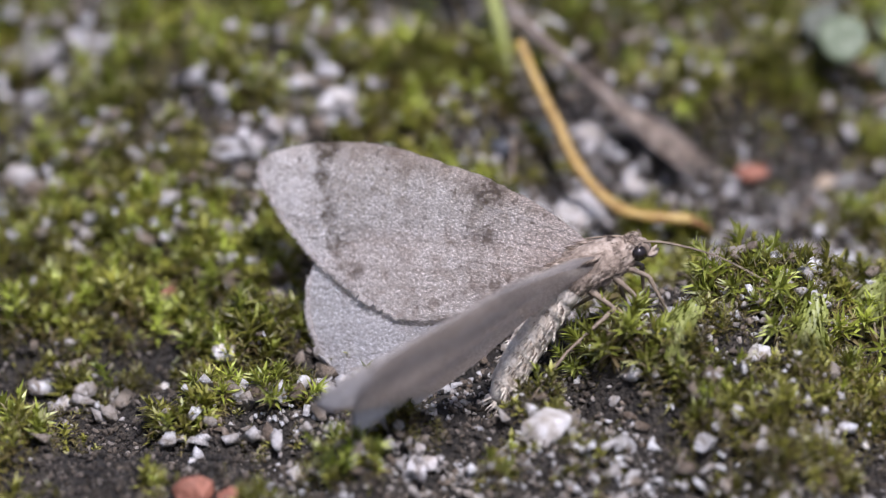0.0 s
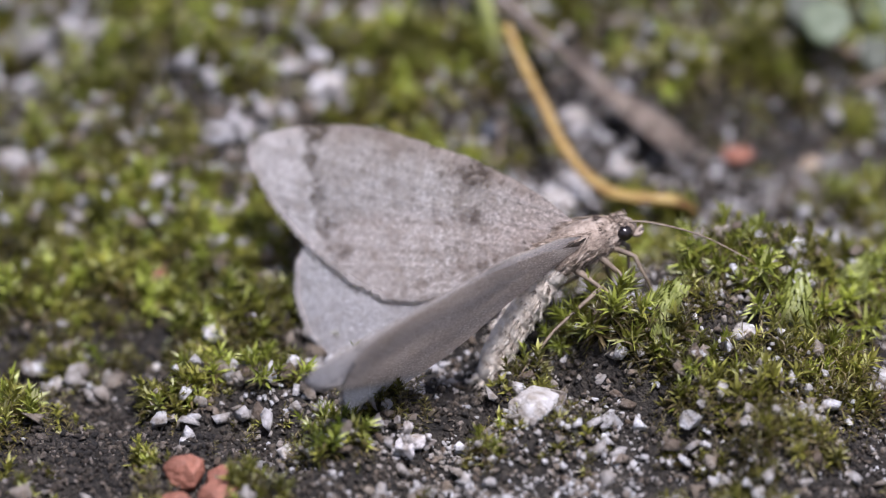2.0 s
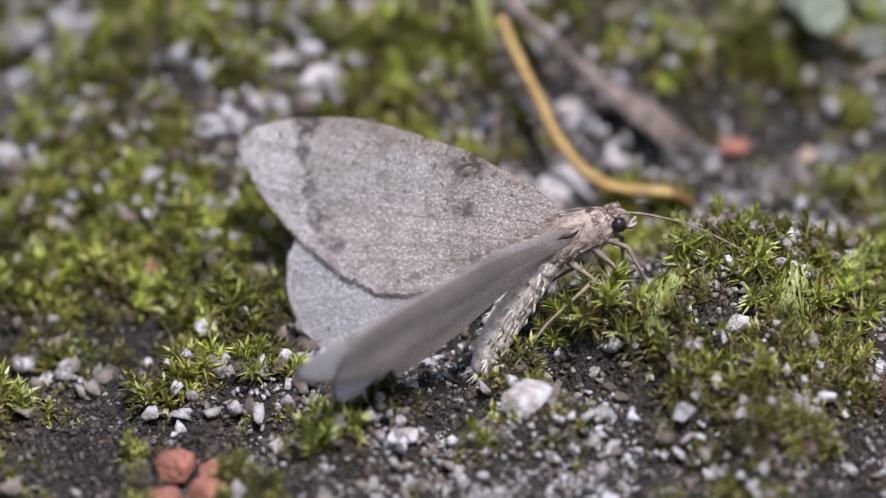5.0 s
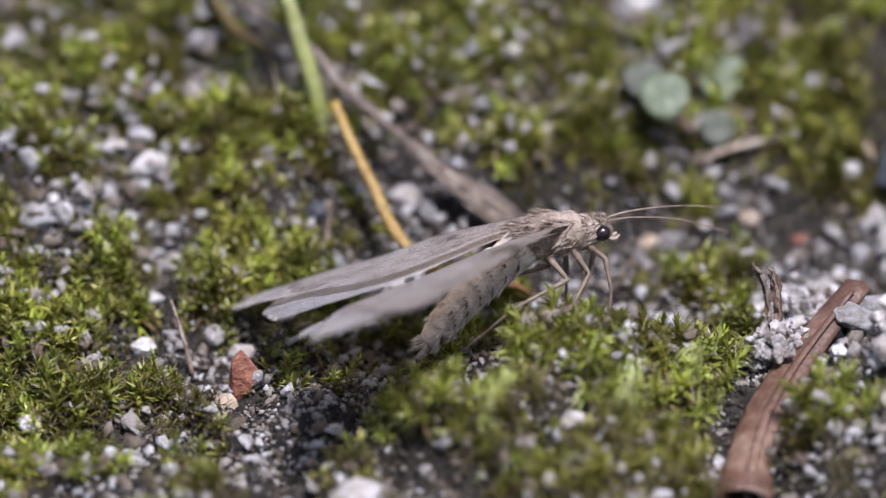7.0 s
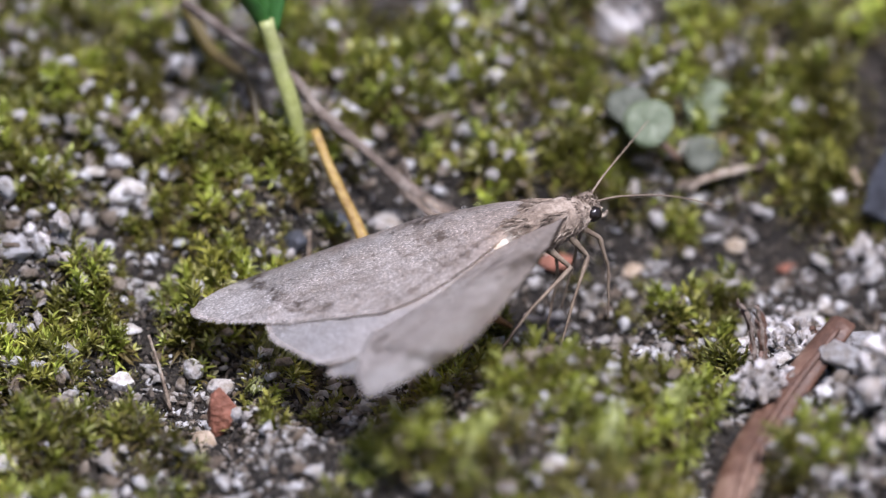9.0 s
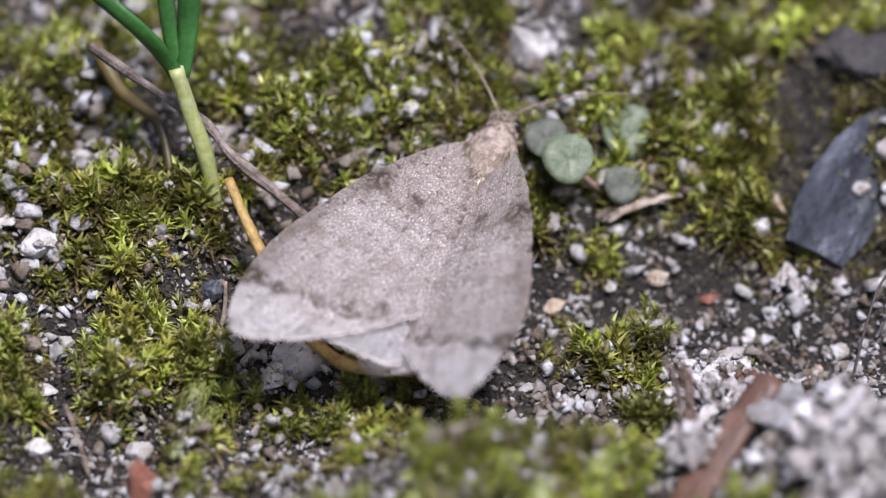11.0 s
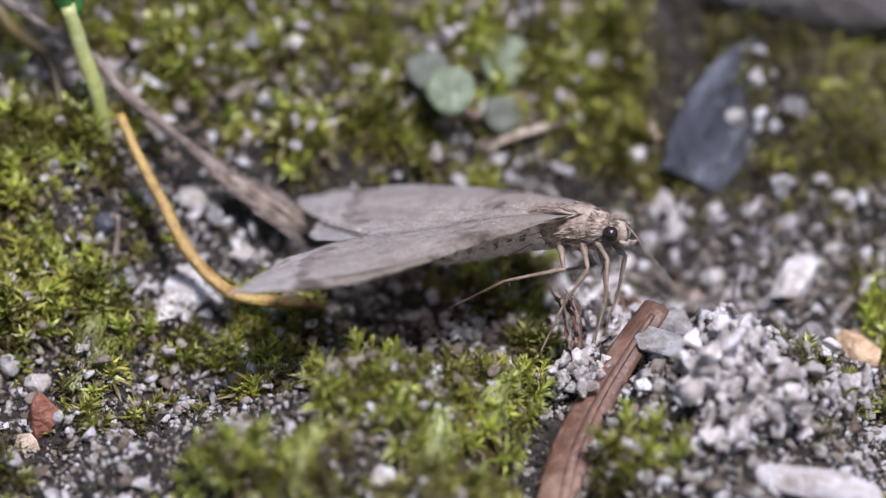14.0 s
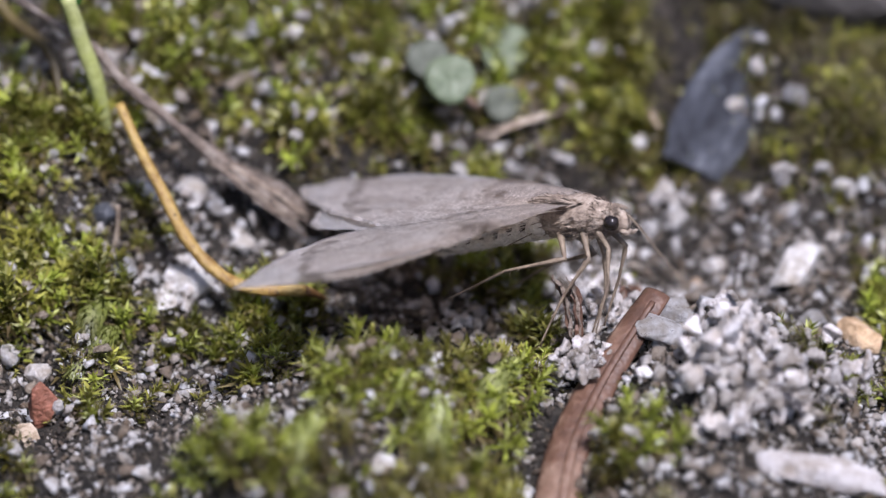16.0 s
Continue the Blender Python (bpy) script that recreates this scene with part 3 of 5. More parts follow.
def build_tufts():
    """Moss tufts that stand out: long-leaved shoots spreading from one root."""
    rng = random.Random(15)
    shapes = [moss_shoot(rng, 34, 1.3, 1.05, 0.14, 88, 14, 0.4) for _ in range(4)]
    for x, y, count, size in ((14.3, -7.6, 13, 1.28), (13, -6.8, 8, 1.02), (19, -7.8, 13, 1.27), (8.7, -11.1, 12, 1.2), (7.3, -9.8, 8, 0.98), (15.9, -9.7, 9, 1.03), (17.9, -12.3, 10, 1.15), (20, -6.3, 9, 1.11), (12.8, -13.5, 8, 1.05), (22.1, 5.9, 7, 0.79), (-1.6, 3.5, 8, 0.83), (-8.5, -10.5, 8, 0.93), (-5.6, -10.9, 8, 0.93), (25.4, -10.9, 10, 1.13), (32.8, -4.3, 10, 0.97), (34.6, -5.8, 8, 0.88), (25.4, 12.8, 9, 0.93), (17.7, 12.2, 9, 0.87), (-3, -16.1, 8, 0.95)):
        spots = []
        for k in range(count):
            a, r = k * 2.4, 0.28 * math.sqrt(k) * size
            px, py = x + r * math.cos(a), y + r * math.sin(a)
            spots.append((px, py, ground_z(px, py) - 0.1, rng.uniform(0, 6.3), 0.25 + 0.22 * math.sqrt(k), a, size * rng.uniform(0.75, 1.1), rng.randrange(4)))
        ob = place_many(shapes, spots, "moss_tuft", [BRIGHTMOSS, OLDMOSS], "bright starry moss tuft with long pointed leaves", "moss")
        tagged(ob, group="moss tufts")


def build_sand():
    rng = random.Random(9)
    shapes = [grain_shape(rng) for _ in range(8)]
    light, dark = [], []
    for _ in range(110000):
        y = -24 + 58 * rng.random() ** 1.2
        x = rng.uniform(-24, 45)
        patch = noise.noise((x / 3.0, y / 3.0, 20.0)) + 0.5 * noise.noise((x / 1.2, y / 1.2, 2.0))
        # Shade of the left front hollow is put into colour: fewer pale grains there.
        bright = 0.20 + 0.55 * patch + (0.45 if x > 22 and -12 < y < 9 else 0.0) + (0.16 if y > 2 and x < 24 else 0) - (0.9 if x > 28 and y > 8.5 else 0) + (0.3 if 0 < x < 21 and -11 < y < 2 else 0) + (0.55 if 1 < x < 10 and y < -15 else 0) - (0.6 if x < -7 and y < 0 else 0)
        size = 0.15 + 0.42 * rng.random() ** 2.0
        z = (cover_z(x, y) if rng.random() < 0.3 else ground_z(x, y)) + size * 0.15
        spot = (x, y, z, rng.uniform(0, 6.3), rng.uniform(0, 1.5), rng.uniform(0, 6.3), size, rng.randrange(8))
        (light if rng.random() < bright else dark).append(spot)
    place_many(shapes, light, "sand", [SAND], "pale quartz sand grains scattered over soil and moss", "sand")
    place_many(shapes, dark, "soil_crumbs", [DARKSAND], "dark brown crumbs of damp soil", "soil")
    some = []
    for _ in range(15500):
        y = -22 + 56 * rng.random()
        x = rng.uniform(-24, 45)
        # Pale gravel is thinned in the left front hollow, standing in for its shade.
        pale = 1.3 * noise.noise((x / 3.5, y / 3.5, 31.0)) + (0.35 if x > 22 and -14 < y < 9 else 0) - 0.04 + (0.12 if y > 3 and x < 24 else 0) - (0.8 if x > 28 and y > 8.5 else 0) - (0.5 if x < -7 and y < 0 else 0) + (0.2 if 0 < x < 21 and -11 < y < 2 else 0)
        if pale > rng.uniform(-0.5, 0.5):
            size = (0.28 + 0.95 * rng.random() ** 2.0) * (1.25 if y > 8 or x < -4 else 1.0)
            some.append((x, y, cover_z(x, y) + 0.25 * mossiness(x, y) + size * 0.2, rng.uniform(0, 6.3), rng.uniform(0, 1.5), rng.uniform(0, 6.3), size, rng.randrange(8)))
    place_many(shapes, some, "gravel", [SAND], "small pale quartz gravel lying in the moss", "gravel")


WHITE_A = [(7.6, 8.7, 1.85), (8.3, 8.6, 1.12), (9.6, 6.7, 1.24), (7.3, 4.3, 2.7), (6.1, 2.9, 2.2), (7.1, 5.6, 1.48), (0.4, -0.4, 1.45), (27.3, 10.6, 1.58), (22, 12.2, 1.06), (20.8, 12.6, 1.27), (17.9, 11.6, 0.7), (12.3, 13.5, 1.2), (15.4, 13.3, 1.13), (16.6, 13.1, 1.13), (5.6, 13.8, 1.05), (0.5, 14, 1.04), (1.3, 12.8, 1.24), (2.4, 12.7, 0.99), (4.5, 16.1, 0.63), (13.7, 15.5, 0.63), (27.8, 8, 1.01), (30.8, 6.3, 1.13), (25.9, 5.2, 1.75), (24.6, 3.3, 1.74), (24.6, -1.2, 1.47), (26, -6.7, 1.2), (29.8, 10.5, 1.22), (32, 11.6, 1.02), (32.9, -1.7, 1.22), (36.6, 1.5, 1.23)]
WHITE_B = [(28.5, -8.1, 3.59), (30.2, -9.3, 2.61), (32.5, -10, 1.19), (34.7, -9.8, 0.96), (14.2, -2.5, 0.73), (23.8, -9.5, 1.07), (32.5, 8.8, 1.26), (36, 6.5, 1), (29.2, 8.5, 1.01), (26.8, 7.5, 1.01), (31, 8.9, 0.89), (11.3, 6.6, 0.74), (-3.9, 8.4, 2.14), (-6.3, 8.8, 0.67), (-7.5, 9.1, 0.68), (-5.5, 4.5, 0.67), (-5.7, 2.8, 1.03), (-3.6, 2.2, 1.18), (-3.9, 13.3, 1.07), (-2, 12.7, 1.52), (-9, 15.1, 1.15), (-9.1, 11.6, 0.81), (-5.3, 9.4, 1.13), (0.4, 14.3, 1.08), (0.8, 13.1, 1.28), (-4.7, 6.2, 0.6), (-2.8, 5.4, 0.9), (-1.8, 5.5, 0.8), (1, 7.2, 0.65), (20.9, 9.1, 0.91)]
WHITE_C = [(9.4, 7, 0.91), (17.5, 17.6, 2.95), (13.1, 17.3, 1.08), (14.1, 15.4, 0.56), (-3.9, -0.8, 1.35), (-7.5, 1.1, 0.44), (28.4, 8.9, 1.76), (-9.7, 10.1, 1), (5.8, -15.5, 0.67), (3.7, -15.3, 0.67), (14.3, -11.7, 1.57), (16.6, -3.9, 1.28), (17.3, -3, 0.54), (14, -1.9, 0.69), (9, -17.3, 0.75), (12.3, -11.9, 0.48), (-8.5, -7.5, 1.17), (-10, -9.2, 1.21), (-10.9, -12.2, 0.76), (-9.5, -14.5, 0.9), (-10.1, -13.2, 0.77), (-5.2, -15.8, 1.18), (0.6, -12.4, 0.67), (-15.4, -8.7, 1.26), (-11.2, -6.9, 1.02), (-13.1, -1, 1.49), (-18, 5.1, 1.76), (-16.3, 4.7, 1.06), (-11.7, 6.9, 1.32), (7.5, 5.2, 1.52)]
WHITE_D = [(-2.4, -15.6, 0.76), (7.6, -13.8, 0.57), (15.5, -10.3, 0.57), (18.9, -15.5, 0.61)]
GREY_A = [(8.6, 7.9, 1.36), (4.1, 4.1, 1.72), (10.7, 14.1, 1.88), (12.9, 13, 1.01), (17.6, 15.5, 1.26), (32.9, 3.5, 1.12), (27.9, -1.1, 2.46), (34.2, 8, 1.51), (32.8, 6.3, 1.01), (34.8, 11.9, 1.52), (34.3, 0.7, 1.73), (16.1, -6.1, 1.43), (-2.9, 7.7, 1.06), (-7.5, 4.3, 1.48), (-6.5, 4.9, 1.48), (-3.2, 4.8, 1.04), (-4.2, 14.9, 1.15), (-5.3, 10.2, 1.21), (1.4, 7.7, 0.91), (-1, 7.6, 0.9), (21.8, 10, 1.32), (-7.3, 11.2, 0.88), (8.6, -15.5, 1.46), (12.1, -16.3, 1.46), (-5.9, -11.7, 1.15), (-6.9, -12.8, 1.01), (-6.1, -16.6, 1.17), (-8.5, 4.2, 2.27), (-17.7, 12.8, 2.84)]
GREY_B = [(-15.4, 12.5, 2.31), (-7.7, -11.3, 0.72), (-4.3, -12.6, 0.72), (-0.9, -14.6, 0.71), (2.6, -13.3, 0.62), (10.5, -11.2, 0.63)]
PEACH_A = [(-0.3, -4.6, 1.89), (29.7, 5.5, 0.76), (28.4, 12, 1.53), (23, 9.4, 1.12), (18.5, 8.4, 1.11)]


# ---- stones that stand out ----
def stone(name, x, y, size, material, label, category, group, seed, stretch=(1, 0.85, 0.75), turn=None, sink=0.3, points=16, lift=0.0):
    rng = random.Random(seed)
    bm = hull_bm(rng, size * stretch[0], size * stretch[1], size * stretch[2], points, 0.06)
    ob = part(name, bm, material)
    rz = rng.uniform(0, 360) if turn is None else turn
    ob.matrix_world = at_mm(x, y, ground_z(x, y) + size * stretch[2] * (0.5 - sink) + lift, rng.uniform(-12, 12), rng.uniform(-12, 12), rz)
    return tagged(ob, label, category, group)


def build_stones():
    k = 100
    for rows, mat, label, group in (
        (WHITE_A + WHITE_B + WHITE_C + WHITE_D, QUARTZ, "white angular quartz pebble lying in moss and sand", "white quartz pebbles"),
        (GREY_A + GREY_B, GREYQUARTZ, "grey translucent quartz pebble on sandy soil", "grey quartz pebbles"),
        (PEACH_A, PEACHSTONE, "tan feldspar pebble among white sand", "tan pebbles"),
    ):
        for x, y, size in rows:
            k += 1
            rng = random.Random(k)
            stone("pebble", x, y, size * 1.08, mat, label, "pebble", group, k, (1, rng.uniform(0.65, 0.95), rng.uniform(0.55, 0.8)), sink=0.36, points=rng.choice((11, 14, 20)), lift=0.95 * mossiness(x, y))
    stone("pebble", 5.5, -15.3, 3.2, QUARTZ, "white quartz pebble with a brown stained band", "pebble", "", 11, (1, 0.8, 0.75), 30, 0.2)
    stone("pebble", 4.2, -15.2, 1.58, QUARTZ, "small white quartz lump against a larger pebble", "pebble", "", 12, (1, 0.9, 0.8), 0, 0.25)
    stone("pebble", 34, 4.1, 4.04, QUARTZ, "large white speckled elongated quartz stone on gravel", "pebble", "", 13, (1, 0.5, 0.45), 52, 0.25)
    stone("pebble", 36, -1.5, 2.81, PEACHSTONE, "smooth tan elongated pebble beside moss", "pebble", "", 14, (1, 0.5, 0.5), -45, 0.3, 30)
    stone("pebble", 32.6, -12.4, 6.7, QUARTZLUMP, "long pale quartz splinter on the sandy ridge", "pebble", "", 15, (1, 0.24, 0.25), -12, 0.2, 44)
    stone("pebble", 26.9, -3.9, 2.66, GREYQUARTZ, "rounded grey translucent quartz pebble behind the ridge", "pebble", "", 27, (1, 0.8, 0.6), 10, 0.2, 30)
    stone("stone", 31.9, 18.3, 4.1, DARKROCK, "large dark grey stone at the edge of the moss", "stone", "", 16, (1, 0.6, 0.6), 10, 0.4)
    stone("stone", 36.6, 16.7, 12.5, DARKROCK, "broad dark grey-brown rock overhanging the mossy edge", "stone", "", 116, (1, 0.42, 0.34), -3, 0.3, 40)
    stone("stone", -9.4, -18.2, 2.0, RUST, "rust-red stone half sunk in sand", "stone", "rust-red stones", 17, (1, 0.9, 0.9), 20, 0.25, 40)
    stone("stone", -7.8, -18.3, 1.9, RUST, "rust-red stone leaning on its neighbour", "stone", "rust-red stones", 18, (1, 0.85, 0.9), 70, 0.25, 40)
    stone("stone", -9.7, -20.0, 2.1, RUST, "smooth rust-red stone in front of two others", "stone", "rust-red stones", 117, (1, 0.9, 0.85), 140, 0.25, 40)
    stone("stone", -7.8, -20.1, 2.2, RUST, "large smooth rust-red stone pressed against its neighbours", "stone", "rust-red stones", 118, (1, 0.9, 0.85), 200, 0.25, 40)
    stone("stone", 15.1, 8.1, 2.22, RUST, "orange-brown stone on pale gravel", "stone", "", 19, (1, 0.6, 0.5), 10, 0.3)
    stone("stone", -11.4, -1.4, 1.65, RUST, "rust-brown crumb beside a white pebble", "stone", "", 20, (1, 0.8, 0.7), 40, 0.25)
    stone("stone", 25.3, 8.9, 1.49, RUST, "dark red-brown flat fragment on gravel", "stone", "", 21, (1, 0.5, 0.3), 0, 0.2)
    stone("stone", 5.1, 7.7, 2.59, DARKSTONE, "black crumbly clod under the yellow stem", "stone", "dark stones", 22, (1, 0.55, 0.5), -15, 0.3)
    stone("stone", 3.5, 6.6, 1.41, DARKSTONE, "dark blue-grey stone beside a thin stalk", "stone", "dark stones", 23, (1, 0.9, 0.9), 0, 0.3)
    stone("stone", 10.4, 8.9, 1.77, DARKSTONE, "dark bluish stone beside the dry twig", "stone", "dark stones", 24, (1, 0.7, 0.6), 0, 0.3)
    stone("stone", 10.8, -10.1, 1.25, DARKSTONE, "small black stone in a hole in the moss", "stone", "dark stones", 25, (1, 0.7, 0.6), 0, 0.3)
    stone("seed", 14.8, 12.6, 1.49, HAIR, "flat dark brown seed on the moss", "seed", "", 26, (1, 0.5, 0.3), 5, 0.0, 24)


CRYSTALS = []


def quartz_lump(x, y, z, size, count, seed, label):
    """A crumbling lump: many small crystals grown together."""
    rng = random.Random(seed)
    while len(CRYSTALS) < 9:
        ob = part("crystal", hull_bm(rng, 1.0, rng.uniform(0.6, 1), rng.uniform(0.6, 1), 13, 0.05), QUARTZLUMP)
        CRYSTALS.append(ob.data)
        bpy.data.objects.remove(ob)
    root = holder("quartz_lump", x, y, z)
    for _ in range(int(count * 1.4)):
        d = Vector((rng.gauss(0, 1), rng.gauss(0, 1), abs(rng.gauss(0, 0.8)))).normalized() * size * 0.5 * rng.random() ** 0.5
        ob = new("crystal", rng.choice(CRYSTALS))
        ob.parent = root
        s = size * (0.07 + 0.27 * rng.random() ** 2.2) * (1.2 if size < 3.5 else 0.95)
        ob.matrix_basis = at_mm(d.x, d.y, d.z - 0.2, rng.uniform(0, 360), rng.uniform(0, 360), rng.uniform(0, 360)) @ Matrix.Diagonal((s, s, s, 1))
    tagged(root, label, "quartz", "quartz lumps")


def build_lumps():
    for k, (x, y, lift, size, count, label) in enumerate((
        (7.2, 4.5, 0.4, 2.9, 26, "white crumbling quartz lump beside the yellow stem"), (6.2, 3.2, 0.2, 2.21, 18, "small white quartz lump beside feather moss"),
        (7.4, 8.1, 0.5, 2.23, 16, "white quartz lump under the dry stalk"), (25.2, 3.2, 0.4, 2.72, 30, "white sugary quartz lump among gravel"),
        (25.3, -0.5, 0.6, 2.66, 26, "white sugary quartz lump on the ridge"), (29.1, -8.1, 0.4, 5.1, 75, "large pale crumbling quartz lump on the ridge"),
        (31.7, -9.3, 0.3, 4.47, 60, "grey-white crumbling quartz lump beside a splinter"), (33.9, -7.2, 0.3, 3.97, 50, "white sugary quartz lump at the ridge edge"), (30, -5.1, 0.3, 3.37, 44, "white crumbling quartz crust behind the ridge"), (23.9, 0.9, 0.2, 2.43, 34, "white sugary quartz crust below the bark strip"), (23.5, -5.1, 1.3, 2.78, 60, "white sugary quartz crust clinging to the brown stalk"), (29, -10.9, 0.3, 3.09, 40, "pale crumbling quartz lump at the foot of the ridge"), (29.9, -7.1, 1, 3.64, 40, "white blocky quartz lump on top of the ridge"), (31.7, -4.2, 0.3, 2.33, 26, "small white quartz lump beside moss"), (-3.9, 8.4, 0.4, 2.22, 18, "white rough quartz lump on the mossy slope"),
        (5.2, -14.6, 0.5, 1.26, 6, "white crystals beside a stained pebble"), (29, 8.7, 0.3, 2.16, 22, "white quartz lump on gravel"), (-7.4, 4.5, 0.3, 3.1, 26, "grey crumbling quartz patch on the slope"),
        (18.1, 18.4, 0.5, 2.75, 20, "white quartz lump on the far bank"), (-16.1, 12.6, 0.5, 3.95, 26, "pale quartz lump on the far mossy slope"), (-0.5, -16.1, 0.2, 3.17, 30, "sandy quartz crust below the moth"),
    )):
        quartz_lump(x, y, ground_z(x, y) + lift, size, count, 700 + k, label)


def build_slate():
    """A wedge of dark, layered stone standing in the ground."""
    rng = random.Random(3)
    bm = bmesh.new()
    rows = ((0.0, 1.5), (0.2, 2.0), (0.45, 2.1), (0.7, 1.6), (0.9, 0.9), (1.0, 0.35))
    grid = []
    for u, w in rows:
        for side in (1, -1):
            grid.append([bm.verts.new((s * w + rng.uniform(-0.15, 0.15) + 0.3 * u, side * (0.5 * (1 - 0.7 * abs(s))) + rng.uniform(-0.08, 0.08), u * 9.5)) for s in (-1, -0.55, -0.1, 0.4, 1)])
    n = len(rows)
    for i in range(n - 1):
        a, b, c, d = grid[2 * i], grid[2 * i + 1], grid[2 * i + 2], grid[2 * i + 3]
        for k in range(4):
            bm.faces.new((a[k], a[k + 1], c[k + 1], c[k]))
            bm.faces.new((b[k + 1], b[k], d[k], d[k + 1]))
        bm.faces.new((a[4], b[4], d[4], c[4]))
        bm.faces.new((b[0], a[0], c[0], d[0]))
    bm.faces.new(grid[-2] + grid[-1][::-1])
    bm.faces.new(grid[0][::-1] + grid[1])
    bmesh.ops.bevel(bm, geom=list(bm.edges), offset=0.06, segments=1, affect="EDGES")
    root = holder("slate_flake", 0, 0, 0)
    part("slab", bm, SLATE, root)
    for k in range(9):
        u, s, side = rng.uniform(0.1, 0.8), rng.uniform(-0.6, 0.6), (1, -1)[k % 2]
        leaf = part("layer", hull_bm(rng, rng.uniform(0.7, 1.5), 0.16, rng.uniform(1.6, 3.6), 12, 0.03), SLATE, root)
        leaf.matrix_basis = at_mm(s * 1.3 * (1 - 0.6 * u), side * 0.42 * (1 - 0.6 * abs(s)), u * 9.0, rng.uniform(-5, 5), rng.uniform(-14, 14), rng.uniform(-22, 22))
    root.matrix_world = at_mm(29.9, 9.7, ground_z(29.9, 9.7) + 0.9, -44, 27, -8) @ Matrix.Diagonal((0.92, 0.8, 0.76, 1))
    tagged(root, "blue-grey layered slate flake leaning on mossy soil", "stone")


# ---- plants and dead stalks ----
def build_yellow_stem():
    line = smooth_line([(4.33, 8.23, 7.55), (5.15, 6.61, 6.18), (6.03, 5.35, 4.83), (6.91, 3.85, 3.51), (7.93, 2.76, 2.61), (9.09, 1.91, 2.11), (10.51, 1.37, 2.08), (11.99, 1.54, 1.9), (12.94, 2.11, 1.13)])
    n = len(line)
    rng = random.Random(31)
    root = holder("plant_stem", 0, 0, 0)
    thick = [(0.22 + 0.09 * math.sin(min(1, 1.6 * i / n) * 1.57)) * (1 + 0.05 * math.sin(i * 1.1) + rng.uniform(-0.03, 0.03)) for i in range(n)]
    cut = int(n * 0.86)
    part("stem", tube_bm(line[: cut + 1], thick[: cut + 1], 12, 0.85), YELLOWSTEM, root, "wrinkled yellow stem skin", smooth=True)
    part("tip", tube_bm(line[cut:], [thick[i] * (1.0 - 0.75 * (i - cut) / (n - cut)) for i in range(cut, n)], 10, 0.8), WITHERED, root, "orange-brown withered tip", smooth=True)
    for k in range(7):
        i = rng.randrange(6, cut - 3)
        spot = part("scar", hull_bm(rng, 0.32, 0.16, 0.14, 10, 0.02), HAIR, root, "small dark scar on the skin")
        a = rng.uniform(-2.4, 0.2)
        spot.matrix_basis = at_mm(*(Vector(line[i]) + Vector((math.cos(a) * 0.8, -0.5, 0.4 + 0.3 * math.sin(a))).normalized() * thick[i] * 0.88), rng.uniform(-20, 20), rng.uniform(-20, 20), rng.uniform(0, 180))
    tagged(root, "bent yellow withered stem curving over sand", "plant stem")


def blade_bm(line, widths, way, fold=0.25):
    """A grass blade along a line: two folded halves with thickness."""
    bm = bmesh.new()
    way = Vector(way).normalized()
    rows = []
    for i, (p, w) in enumerate(zip(line, widths)):
        d = (line[min(i + 1, len(line) - 1)] - line[max(i - 1, 0)]).normalized()
        back = d.cross(way).normalized()
        rows.append([bm.verts.new(p + way * w * s + back * (abs(s) * w * fold + o)) for o in (0, 0.09) for s in (-1, -0.5, 0, 0.5, 1)])
    for a, b in zip(rows, rows[1:]):
        for k in range(4):
            bm.faces.new((a[k], a[k + 1], b[k + 1], b[k]))
            bm.faces.new((a[k + 6], a[k + 5], b[k + 5], b[k + 6]))
        bm.faces.new((a[5], a[0], b[0], b[5]))
        bm.faces.new((a[4], a[9], b[9], b[4]))
    for r in (rows[0], rows[-1]):
        for k in range(4):
            bm.faces.new((r[k], r[k + 1], r[k + 6], r[k + 5]))
    return bm


